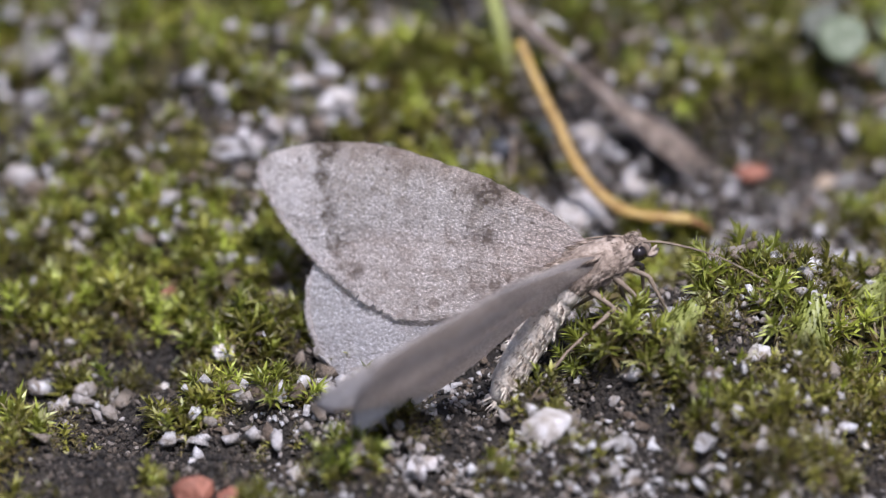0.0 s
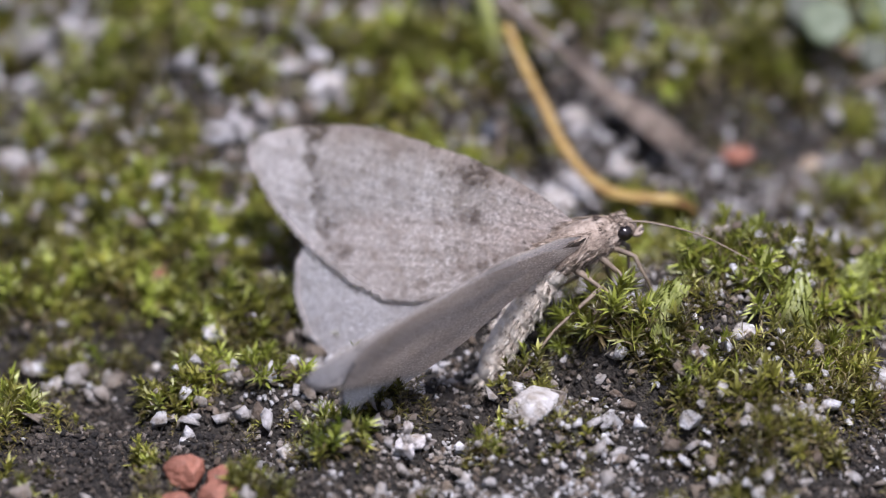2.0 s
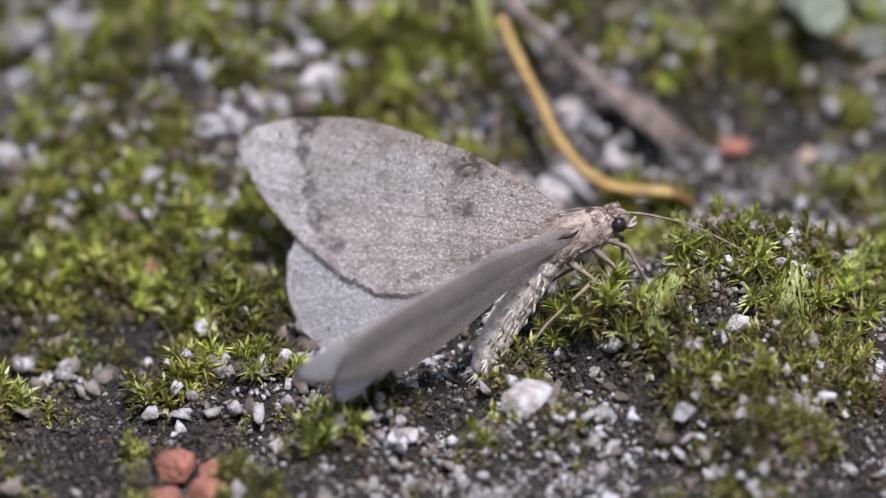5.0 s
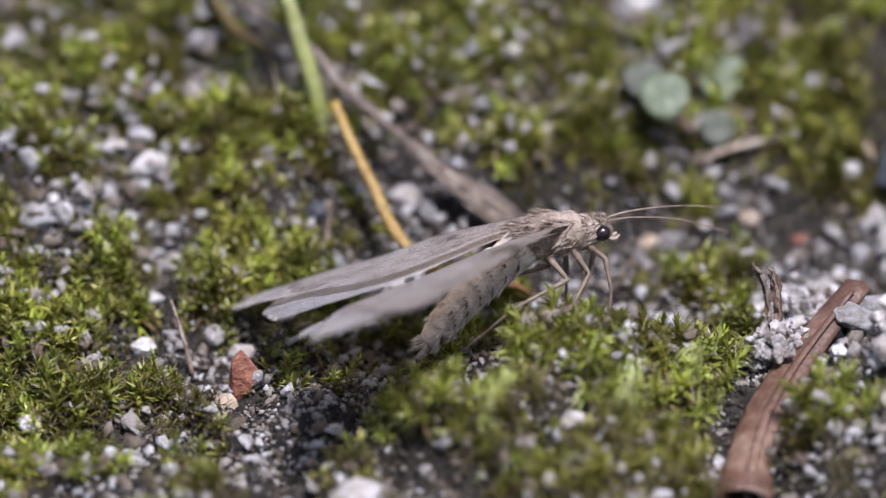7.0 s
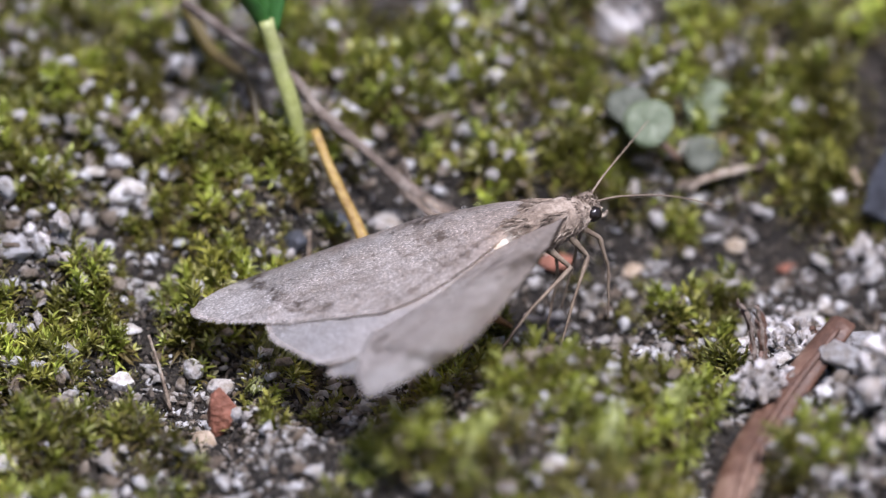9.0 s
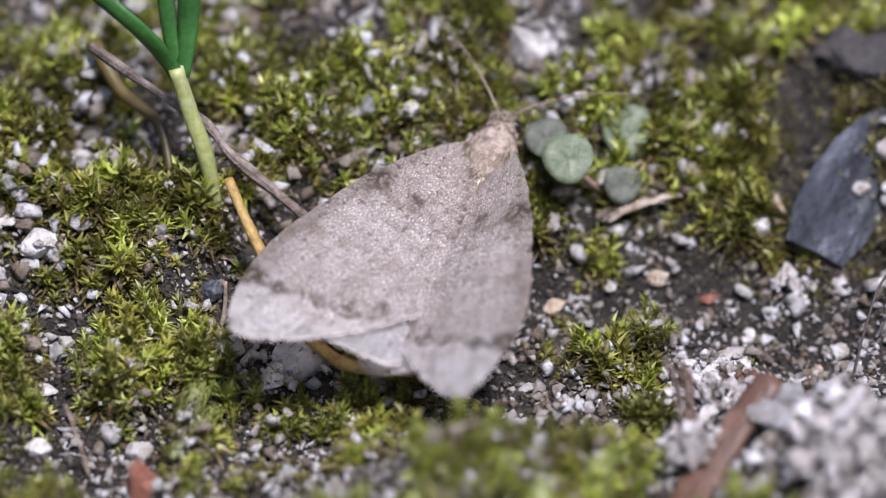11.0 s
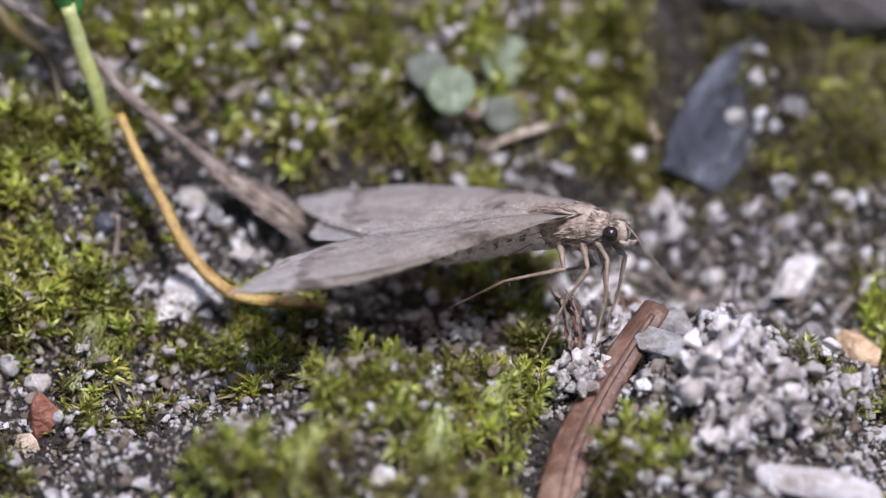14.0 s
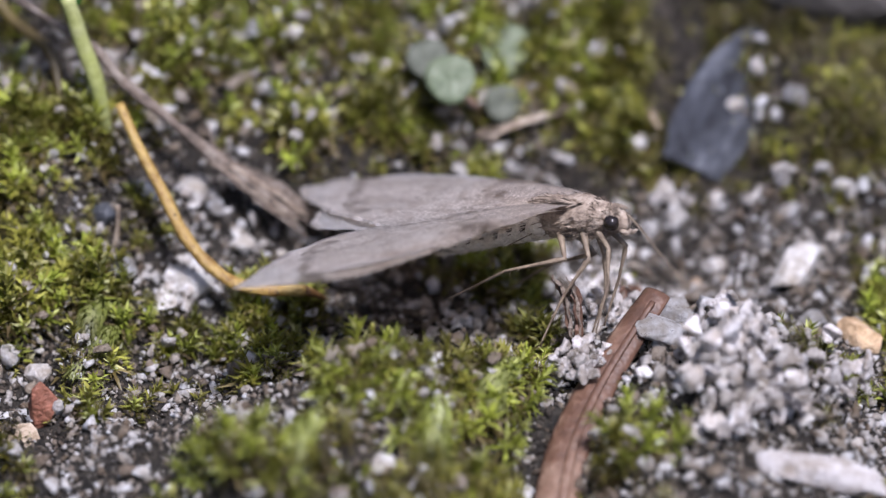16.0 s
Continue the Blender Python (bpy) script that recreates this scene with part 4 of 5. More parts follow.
def build_grass():
    root = holder("grass_shoot", 3.31, 8.86, ground_z(3.31, 8.86))
    o = Vector((3.31, 8.86, ground_z(3.31, 8.86)))

    def rel(pts):
        return smooth_line([Vector(p) - o for p in pts], 5)

    line = rel([(3.75, 9.6, 4.6), (3.43, 9.57, 7.64), (2.75, 10.0, 9.8), (2.15, 10.3, 11.9)])
    n = len(line)
    part("sheath", tube_bm(line, [0.45 - 0.06 * i / n for i in range(n)], 12, 0.8), SHEATH, root, "pale green leaf sheath", smooth=True)
    for pts, w in (
        ([(2.5, 10.1, 10.6), (1.9, 10.2, 12.0), (0.6, 10.0, 13.9), (-1.4, 10.6, 15.6), (-4.0, 11.5, 18.0), (-8.0, 12.5, 20.5)], 0.36),
        ([(2.2, 10.4, 11.2), (1.9, 11.0, 13.0), (1.68, 11.6, 14.9), (1.2, 12.4, 19.0), (0.6, 13.5, 26.0)], 0.3),
        ([(2.4, 10.2, 11.4), (2.6, 10.8, 13.0), (2.75, 11.3, 15.0), (3.1, 12.0, 19.5), (4.0, 13.0, 27.0)], 0.42),
    ):
        line = rel(pts)
        n = len(line)
        part("blade", blade_bm(line, [w * (0.75 + 0.5 * math.sin(3.1 * i / n)) * (1.0 if i < n * 0.7 else 1.15 - 0.9 * (i / n - 0.7) / 0.3) for i in range(n)], (1, -0.25, 0.35)), GRASS, root, smooth=True)
    tagged(root, "young green grass shoot with three blades rising from moss", "grass")
    rng = random.Random(4)
    for k in range(5):
        husk = part("husk", hull_bm(rng, rng.uniform(0.7, 1.3), rng.uniform(0.3, 0.5), 0.18, 12, 0.05), CHIPWOOD, root, "dry pale scale at the base")
        husk.matrix_basis = at_mm(0.2 + rng.uniform(-0.8, 1.1), -0.8 + rng.uniform(-0.4, 0.4), 4.0 - o.z + rng.uniform(-0.9, 0.4), rng.uniform(-50, 50), rng.uniform(-50, 50), rng.uniform(0, 180))


def build_twig():
    root = holder("dry_stalk", 13.1, 6.59, ground_z(13.1, 6.59))
    o = Vector((13.1, 6.59, ground_z(13.1, 6.59)))
    pts = [Vector(p) - o for p in ((-1.57, 12.74, 11.67), (0.94, 11.64, 10.23), (3.44, 10.66, 8.81), (4.47, 9.98, 7.71), (6.59, 8.86, 6.25), (8.72, 7.91, 4.67), (10.87, 7.22, 3.28), (13.1, 6.58, 1.73))]
    line = smooth_line(pts)
    n = len(line)
    part("thin_stem", tube_bm(line[: int(n * 0.76)], [0.2 + 0.05 * math.sin(i * 0.7) + 0.002 * i for i in range(int(n * 0.76))], 8), DRYTWIG, root)
    rng = random.Random(8)
    tail = line[int(n * 0.66):]
    for k in range(17):
        off, high = (k - 8) * 0.085, rng.uniform(-0.12, 0.16)
        first = rng.randrange(3)
        strand = [p + Vector((off * 0.8, off * 0.5, high)) * min(1.15, 0.35 + 0.1 * i) + Vector((rng.gauss(0, 0.025), rng.gauss(0, 0.025), rng.gauss(0, 0.03))) for i, p in enumerate(tail)][first:]
        strand = strand[: len(strand) - rng.randrange(4)]
        girth = rng.uniform(0.05, 0.1)
        part("fibre", tube_bm(strand, [girth * (1.0 if q < len(strand) - 2 else 0.5) * rng.uniform(0.85, 1.15) for q in range(len(strand))], 6), (DRYTWIG, CHIPWOOD, DRYTWIG, DARKFIBRE)[k % 4], root)
    spur = tail[2]
    part("spur", tube_bm(smooth_line([spur, spur + Vector((-0.3, 0.4, 0.7)), spur + Vector((-0.55, 0.6, 1.5))], 4), [0.1] * 8 + [0.03], 6), DRYTWIG, root)
    tagged(root, "weathered grey-brown dry stalk with a frayed fibrous end", "dry stalk")


def build_seedling():
    root = holder("seedling", 20.86, 12.68, ground_z(20.86, 12.68))
    o = Vector((20.86, 12.68, ground_z(20.86, 12.68)))
    for (x, y, z), r, rx, ry in (((19.07, 10.6, 6.9), 1.12, 46, -6), ((21.92, 13.9, 6.3), 1.28, 40, 8), ((21.54, 11.7, 4.9), 0.85, 55, 10), ((18.2, 12.2, 7.0), 0.95, 35, -12)):
        bm = bmesh.new()
        top, low = [], []
        for ring in range(5):
            for k in range(18):
                a, q = 2 * math.pi * k / 18, r * max(0.02, ring / 4)
                w = q * (1 + 0.05 * math.sin(3 * a))
                z0 = 0.12 * (q / r) ** 2 * r + 0.03 * math.sin(4 * a + ring)
                top.append(bm.verts.new((w * math.cos(a), w * math.sin(a), z0 + 0.1 * (1 - (q / r) ** 4))))
                low.append(bm.verts.new((w * math.cos(a), w * math.sin(a), z0 - 0.06)))
        for ring in range(4):
            for k in range(18):
                a, b, c, d = ring * 18 + k, ring * 18 + (k + 1) % 18, ring * 18 + 18 + (k + 1) % 18, ring * 18 + 18 + k
                bm.faces.new((top[a], top[b], top[c], top[d]))
                bm.faces.new((low[b], low[a], low[d], low[c]))
        for k in range(18):
            a, b = 72 + k, 72 + (k + 1) % 18
            bm.faces.new((top[b], top[a], low[a], low[b]))
        bm.faces.new(top[:18])
        bm.faces.new(low[:18][::-1])
        leaf = part("leaf", bm, ROUNDLEAF if r > 1.1 else DULLLEAF, root, "" if r > 1.1 else "dull withered leaf", smooth=True)
        p = Vector((x, y, z)) - o
        leaf.matrix_basis = at_mm(*p, rx, ry, 0)
        part("petiole", tube_bm(smooth_line([(0, 0, -0.2), p * 0.5 + Vector((0, 0, -0.3)), p - Vector((0, 0, 0.05))], 5), [0.16] * 11, 6), PINKSTALK, root, smooth=True)
    tagged(root, "small seedling with round grey-green leaves and pinkish stalks", "seedling")


def build_chip():
    """A torn splinter: a broad ragged end, then strips that run out to a thin tip."""
    a, b = Vector((20.4, 11.1, 3.42)), Vector((24.17, 11.7, 4.1))
    root = holder("wood_splinter", *a)
    rng = random.Random(2)
    way = (b - a)
    across = Vector((-way.y, way.x, 0)).normalized()
    for k in range(8):
        off = (k - 3.5) * 0.085
        first, last = rng.uniform(0, 0.12), rng.uniform(0.45, 0.8) if abs(k - 4) > 1 else 1.0
        strip = [way * (first + (last - first) * q / 9) + across * off * (1.15 - 0.7 * q / 9) + Vector((0, 0, rng.uniform(0.0, 0.14) + 0.25 * math.sin(0.3 * q))) for q in range(10)]
        part("strip", tube_bm(strip, [rng.uniform(0.07, 0.14) * (1.0 if 0 < q < 8 else 0.55) for q in range(10)], 7, 0.7), (CHIPWOOD, DRYTWIG, CHIPWOOD)[k % 3], root)
    tagged(root, "pale bleached wood splinter lying on gravel", "wood splinter")


def build_brown_stalk():
    """A flattened hollow stalk, open at its lower end."""
    line = smooth_line([(21.64, -13.2, -1.1), (21.97, -11.28, -0.49), (22.74, -8.72, 0.57), (24.05, -6.11, 1.55), (25.74, -3.73, 2.73), (27, -2.18, 3.63)], 6)
    n = len(line)
    root = holder("hollow_stalk", *line[0])
    bm = bmesh.new()
    rings = {0: [], 1: []}
    for i, p in enumerate(line):
        d = (line[min(i + 1, n - 1)] - line[max(i - 1, 0)]).normalized()
        side = d.cross(Vector((0, 0, 1))).normalized()
        up = side.cross(d)
        r = 1.15 - 0.55 * i / n
        for inner, shrink in ((0, 1.0), (1, 0.78)):
            rings[inner].append([bm.verts.new(p - line[0] + r * shrink * (side * math.cos(a) * (1 + 0.06 * math.sin(5 * a)) + up * math.sin(a) * 0.55)) for a in (2 * math.pi * k / 20 for k in range(20))])
    for inner in (0, 1):
        for a, b in zip(rings[inner], rings[inner][1:]):
            for k in range(20):
                bm.faces.new((a[k], a[(k + 1) % 20], b[(k + 1) % 20], b[k]))
    for end in (0, -1):
        a, b = rings[0][end], rings[1][end]
        for k in range(20):
            bm.faces.new((a[k], a[(k + 1) % 20], b[(k + 1) % 20], b[k]))
    part("stalk_wall", bm, BROWNBARK, root, smooth=True)
    part("bark_strip", tube_bm([p - line[0] + Vector((0.1, -0.35, 0.45)) for p in line[4:-2]], [0.28 - 0.006 * i for i in range(n - 6)], 8, 0.5), BROWNBARK, root, "raised darker strip of bark", smooth=True)
    tagged(root, "brown hollow flattened plant stalk lying across the ridge", "plant stalk")


def build_scraps():
    rng = random.Random(6)
    for x, y, s, rz, mat, label in ((0.5, -3.6, 2.05, 10, RUST, "red-brown bark block standing in the sand"),):
        bm = hull_bm(rng, s * 0.8, s * 0.6, s * 1.5, 22, 0.06)
        ob = part("bark_block", bm, mat)
        ob.matrix_world = at_mm(x, y, ground_z(x, y) + 0.8, 8, 6, rz)
        tagged(ob, label, "bark")
    for pts, r, label in (
        ([(23.56, -2.94, 0.78), (23.4, -2.8, 2.39), (23.18, -2.31, 3.82), (22.76, -2.01, 4.45)], 0.34, "frayed brown bark fragment on the ridge"),
        ([(26.65, 3.16, 0.02), (26.34, 2.5, 0.83), (26.22, 1.73, 1.14), (26.08, 0.95, 1.07)], 0.32, "curled rust-brown bark strip among white grains"),
    ):
        line = smooth_line(pts, 5)
        root = holder("bark_fragment", *line[0])
        for k in range(9):
            first, last = rng.randrange(0, 3), len(line) - rng.randrange(0, 5)
            shift = Vector((rng.uniform(-1, 1), rng.uniform(-0.5, 0.5), rng.uniform(-0.6, 0.6))) * r
            strip = [p - line[0] + shift * (0.8 + 0.06 * q) + Vector((rng.gauss(0, 0.04), rng.gauss(0, 0.04), rng.gauss(0, 0.04))) for q, p in enumerate(line)][first:last]
            part("strip", tube_bm(strip, [r * rng.uniform(0.16, 0.42) * (1.0 if q < len(strip) - 2 else 0.45) for q in range(len(strip))], 7, 0.5), (BROWNBARK, DRYTWIG, BROWNBARK)[k % 3], root)
        tagged(root, label, "bark")
    for pts, r, mat, name, label in (
        ([(31.03, 3.23, 0.03), (31.65, 4.54, 1.86), (32.41, 5.95, 3.18), (33.62, 7.41, 3.66), (33.97, 8.3, 2.93), (33.14, 6.8, 1.91), (32.38, 5.7, 0.58)], 0.07, HAIR, "fibre", "dark curled hair-like fibre over gravel"),
        ([(3.74, 5.54, 0.83), (4.07, 5.74, 2.4), (4.14, 5.95, 3.78)], 0.13, CHIPWOOD, "stalk", "thin pale dry stem standing in moss"),
        ([(-1.73, -2.02, -0.95), (-2.17, -1.78, 0.88), (-2.67, -1.26, 2.33)], 0.1, CHIPWOOD, "stalk", "thin pale dry stem beside a bark block"),
        ([(21.45, 7.99, 0.4), (22.14, 7.35, 0.74), (23.15, 6.78, 0.91)], 0.1, CHIPWOOD, "stalk", "thin bent dry stem on gravel"),
        ([(-1.49, 15.97, 10.01), (-0.26, 14, 8.63), (1.35, 12.2, 8.03), (1.86, 10.46, 6.46)], 0.35, OLDMOSS, "old_moss_stem", "brown shaggy old moss stem hanging in the bank"),
    ):
        line = smooth_line(pts, 6)
        ob = part(name, tube_bm(line, [r * (1 - 0.4 * i / len(line)) for i in range(len(line))], 6), mat, smooth=True)
        tagged(ob, label, "plant stem")


def build_feather_moss():
    """Thick shoots with tightly overlapping leaves, lying on the sand."""
    rng = random.Random(12)
    for pts, w in (
        ([(-1.33, 5.11, 1.67), (0.28, 4.74, 2.23), (1.74, 4.46, 2.04), (2.86, 4.12, 1.12)], 1.0), ([(3.53, 3.22, 0.64), (3.17, 2.28, 1.18), (2.62, 0.86, 0.95), (2.35, -0.56, 0.12)], 0.85),
        ([(-2.47, 4.09, 1.11), (-0.86, 3.46, 1.71), (1.01, 3.4, 1.49), (2.13, 3.13, 0.71)], 0.85), ([(3.93, 5.21, 1.1), (3.76, 4.42, 1.62), (3.23, 3.68, 1.18)], 0.7),
        ([(3.85, 1.86, 0.07), (3.3, 0.19, 0.63), (1.77, -1.85, 0.07)], 0.7), ([(-1.82, 6.09, 1.83), (-0.24, 5.62, 2.46), (1.21, 5.49, 2)], 0.7),
        ([(16.4, -3.6), (15.4, -4.4), (14.3, -5.2)], 1.05), ([(20.6, -5.2), (19.6, -6.4), (19.2, -8.0)], 1.1), ([(17.0, -9.0), (16.6, -10.8), (16.8, -12.6)], 1.0), ([(12.0, -9.6), (11.2, -11.2), (10.9, -13.0)], 0.9),
    ):
        line = smooth_line(pts if len(pts[0]) > 2 else [(x, y, ground_z(x, y) + 0.9) for x, y in pts], 20)
        o = line[0]
        bm = bmesh.new()
        for i, p in enumerate(line):
            d = (line[min(i + 1, len(line) - 1)] - line[max(i - 1, 0)]).normalized()
            side = d.cross(Vector((0, 0, 1))).normalized()
            up = side.cross(d)
            taper = min(1.0, 0.5 + i / 8, 0.35 + (len(line) - i) / 9)
            for k in range(9):
                a = 2 * math.pi * (k / 9 + 0.5 * (i % 2) / 9) + rng.uniform(-0.3, 0.3)
                out = side * math.cos(a) + up * math.sin(a) * 0.55
                across = d.cross(out).normalized()
                lw, ll = 0.13 * w * rng.uniform(0.7, 1.2), 0.75 * w * taper * rng.uniform(0.6, 1.25)
                root = p - o + out * 0.1 * w
                mid, tip = root + (out * 0.55 + d * 0.3) * ll, root + (out * 0.75 + d * 0.9 - Vector((0, 0, 0.15))) * ll
                v = [bm.verts.new(q) for q in (root, mid + across * lw, mid + out * 0.1 * w, mid - across * lw, tip)]
                for f in ((0, 2, 1), (0, 3, 2), (1, 2, 4), (2, 3, 4)):
                    bm.faces.new([v[q] for q in f])
        me_ob = part("feather_moss_shoot", bm, FEATHERMOSS)
        me_ob.matrix_world = at_mm(*o)
        tagged(me_ob, "pale green feather moss shoot with overlapping leaves", "moss", "feather moss shoots")


# ---- the moth ----
FORE = [(0, -0.25), (1.5, -0.9), (4, -1.6), (6.7, -1.95), (10.3, -2.1), (12.7, -1.65), (14.6, -0.9), (15.45, -0.1), (15.3, 0.6), (14.1, 1.8), (12.6, 2.9), (11.1, 3.75), (9.0, 4.6), (7.2, 5.0), (5.9, 4.75), (4.5, 4.1), (2.9, 3.1), (1.1, 1.65), (0, 0.7)]
HIND = [(0, 0.1), (4, 0.3), (8, 1.1), (11, 2.6), (11.9, 4.2), (11.5, 5.8), (10.5, 7.2), (9.3, 8.5), (8.0, 8.9), (6.3, 7.9), (4, 5.4), (2, 2.9), (0.4, 1.0)]


def wing_mesh(name, outline, side, material, camber, drop):
    """A wing, one thin membrane, cut from its outline in (p, q), with pleats along the veins and a ragged fringe. Its space is the body's, its origin the hinge."""
    rng = random.Random(len(outline))
    pts = [Vector((p, q, 0)) for p, q in outline]
    ring = smooth_line(pts + [pts[0]], 8)[:-1]
    ring = [(v.x + rng.uniform(-0.05, 0.05) * (v.x > 3), v.y + rng.uniform(-0.05, 0.05) * (v.x > 3)) for v in ring]
    heart = (max(p for p, q in ring) * 0.42, sum(q for p, q in ring) / len(ring))
    levels = 14
    verts, faces, uvs = [], [], []
    along, inner = (math.cos(radians(36)), math.sin(radians(36))), (math.cos(radians(54)), math.sin(radians(54)))

    def lift(p, q):
        a = math.atan2(q, p + 1.5)
        n = max(0.0, -q)
        return camber * math.sin(min(1.0, p / 15) * 3.0) * 0.5 - 0.14 * n * n * min(1.0, p / 3) + 0.022 * math.sin(a * 26) * min(1.0, p / 5) + 0.10 * math.sin(p * 0.55 + q * 0.4) + 0.03 * math.sin(p * 1.3 - q * 0.9) - drop

    for k in range(levels + 1):
        for p, q in ring:
            u = max(0.002, k / levels)
            a, b = heart[0] + (p - heart[0]) * u, heart[1] + (q - heart[1]) * u
            x, y = -a * along[0] - b * inner[0], a * along[1] - b * inner[1]
            verts.append((x * MM, side * y * MM, lift(a, b) * MM))
            uvs.append((a, b))
    n = len(ring)
    for k in range(levels):
        for i in range(n):
            a, b, c, d = k * n + i, k * n + (i + 1) % n, (k + 1) * n + (i + 1) % n, (k + 1) * n + i
            faces.append((a, d, c, b) if side > 0 else (a, b, c, d))
    me = mesh_from(name, verts, faces, [material], smooth=True)
    layer = me.uv_layers.new(name="pq")
    flat = []
    for loop in me.loops:
        flat += uvs[loop.vertex_index]
    layer.data.foreach_set("uv", flat)
    return me


def tufts(rng, count, where, length, width, sweep):
    """Hair-like scales standing on a body: where(rng) gives a place and an outward way."""
    bm = bmesh.new()
    for _ in range(count):
        p, out = where(rng)
        way = (out * 0.35 + Vector(sweep) + Vector((rng.gauss(0, 0.25), rng.gauss(0, 0.25), rng.gauss(0, 0.25)))).normalized()
        side = way.cross(Vector((rng.gauss(0, 1), rng.gauss(0, 1), rng.gauss(0, 1)))).normalized() * width
        ln = length * rng.uniform(0.6, 1.3)
        v = [bm.verts.new(q) for q in (p - side, p + side, p + way * ln * 0.6 + side * 0.7 + out * 0.03, p + way * ln, p + way * ln * 0.6 - side * 0.7 + out * 0.03)]
        bm.faces.new(v)
    return bm


def blob(bm_points, sides=16):
    return tube_bm([p for p, _ in bm_points], [r for _, r in bm_points], sides, 0.92)


def build_moth():
    moth = new("moth")
    moth.empty_display_size = 0.004
    rng, feelers = random.Random(21), []
    thorax = part("thorax", blob([((-1.9, 0, -0.9), 0.5), ((-1.4, 0, -0.8), 0.85), ((-0.6, 0, -0.65), 1.02), ((0.3, 0, -0.5), 1.0), ((1.1, 0, -0.52), 0.92), ((1.6, 0, -0.6), 0.76), ((1.95, 0, -0.66), 0.55)]), FUR, moth, smooth=True)

    def on_thorax(r):
        u, a = r.uniform(-1.6, 2.0), r.uniform(0, 6.28)
        rad = 1.0 * math.sqrt(max(0.1, 1 - (u / 2.5) ** 2))
        out = Vector((0.1 * u, math.cos(a), math.sin(a) * 0.9))
        return Vector((u, 0, -0.62 - 0.02 * u)) + out * rad * 0.92, out

    part("fur", tufts(rng, 2200, on_thorax, 0.45, 0.028, (-1.5, 0, -0.1)), FUR, thorax, "shaggy grey-brown hair scales")

    def on_collar(r):
        a = r.uniform(-0.6, 3.74)
        out = Vector((0.25, math.cos(a), math.sin(a)))
        return Vector((1.32 + r.uniform(-0.12, 0.12), 0, -0.55)) + out * 0.66, out

    part("collar", tufts(rng, 260, on_collar, 0.34, 0.035, (-0.9, 0, 0.1)), DARKFUR, thorax, "dark brown hair collar behind the head")
    head = part("head", blob([((1.45, 0, -0.5), 0.5), ((1.8, 0, -0.62), 0.64), ((2.3, 0, -0.7), 0.6), ((2.65, 0, -0.8), 0.4), ((2.8, 0, -0.88), 0.15)]), FUR, moth, smooth=True)

    def on_head(r):
        a = r.uniform(0.3, 2.84)
        out = Vector((r.uniform(-0.3, 0.5), math.cos(a), math.sin(a)))
        return Vector((r.uniform(1.6, 2.5), 0, -0.64)) + out * 0.55, out

    part("tuft", tufts(rng, 320, on_head, 0.22, 0.03, (-0.5, 0, 0.1)), FUR, head, "pale hair scales on the crown")
    for s in (1, -1):
        bm = bmesh.new()
        bmesh.ops.create_icosphere(bm, subdivisions=3, radius=0.36)
        eye = part("eye", bm, EYE, head, "shiny black compound eye", smooth=True)
        eye.matrix_basis = at_mm(2.22, 0.48 * s, -0.72)
        line = smooth_line([(0, 0, 0), (1.3, 0.1 * s, 0.28), (3.4, 0.4 * s, 0.36), (5.6, 1.05 * s, 0.1)], 7)
        feeler = part("antenna", tube_bm(line, [0.055 - 0.036 * i / len(line) + 0.006 * (i % 2) for i in range(len(line))], 6), LEG, moth, "thin pale thread-like antenna")
        feeler.matrix_basis = at_mm(2.45, 0.22 * s, -0.32)
        feelers.append(feeler)

        def on_shoulder(r, s=s):
            a = r.uniform(0, 6.28)
            out = Vector((0.6 * math.cos(a), 0.5 * s, 0.8))
            return Vector((0.5 + 0.5 * math.cos(a) * r.random(), s * (0.75 + 0.3 * math.sin(a) * r.random()), 0.08)), out

        part("shoulder_tuft", tufts(rng, 220, on_shoulder, 0.9, 0.035, (-1.8, 0.1 * s, -0.15)), FUR, thorax, "long brown-grey scales over the wing base")
        palp = smooth_line([(2.45, 0.2 * s, -1.0), (2.8, 0.22 * s, -1.15), (3.1, 0.2 * s, -1.0)], 4)
        part("palp", tube_bm(palp, [0.1, 0.12, 0.13, 0.13, 0.12, 0.1, 0.09, 0.07, 0.03], 6), FUR, head)
        for name, pts in (
            ("front_leg", [(1.3, 0.4 * s, -0.9), (2.2, 0.7 * s, -1.8), (2.0 - 0.3 * s, 0.9 * s, -3.3), (1.3 - 0.5 * s, 1.1 * s, -5.4)]),
            ("middle_leg", [(0.8, 0.5 * s, -1.1), (1.15 - 0.2 * s, 0.95 * s, -2.3), (0.55 + 0.35 * s, 1.15 * s, -3.9), (-0.5 + 0.5 * s, 1.2 * s, -6.1)]),
            ("hind_leg", [(-0.4, 0.5 * s, -1.2), (0.3, 1.2 * s, -2.3), (-2.3, 1.9 * s, -2.9), (-4.9, 2.4 * s, -4.2)]),
        ):
            line, thick = [], []
            for k, (a, b) in enumerate(zip(pts, pts[1:])):
                for u in (0.0, 0.12, 0.5, 0.88):
                    line.append(tuple(Vector(a).lerp(Vector(b), u)))
                    thick.append((0.15, 0.095, 0.06)[k] * (1.25 if u == 0.12 else 1.0 - 0.3 * u))
            line.append(pts[-1])
            thick.append(0.03)
            leg = part(name, tube_bm(line, thick, 7), LEG, moth, smooth=True)

            def on_leg(r, line=line, thick=thick):
                k = r.randrange(1, len(line) - 1)
                out = Vector((r.gauss(0, 1), r.gauss(0, 1), r.gauss(0, 1))).normalized()
                return Vector(line[k]).lerp(Vector(line[k + 1]), r.random()) + out * thick[k] * 0.8, out

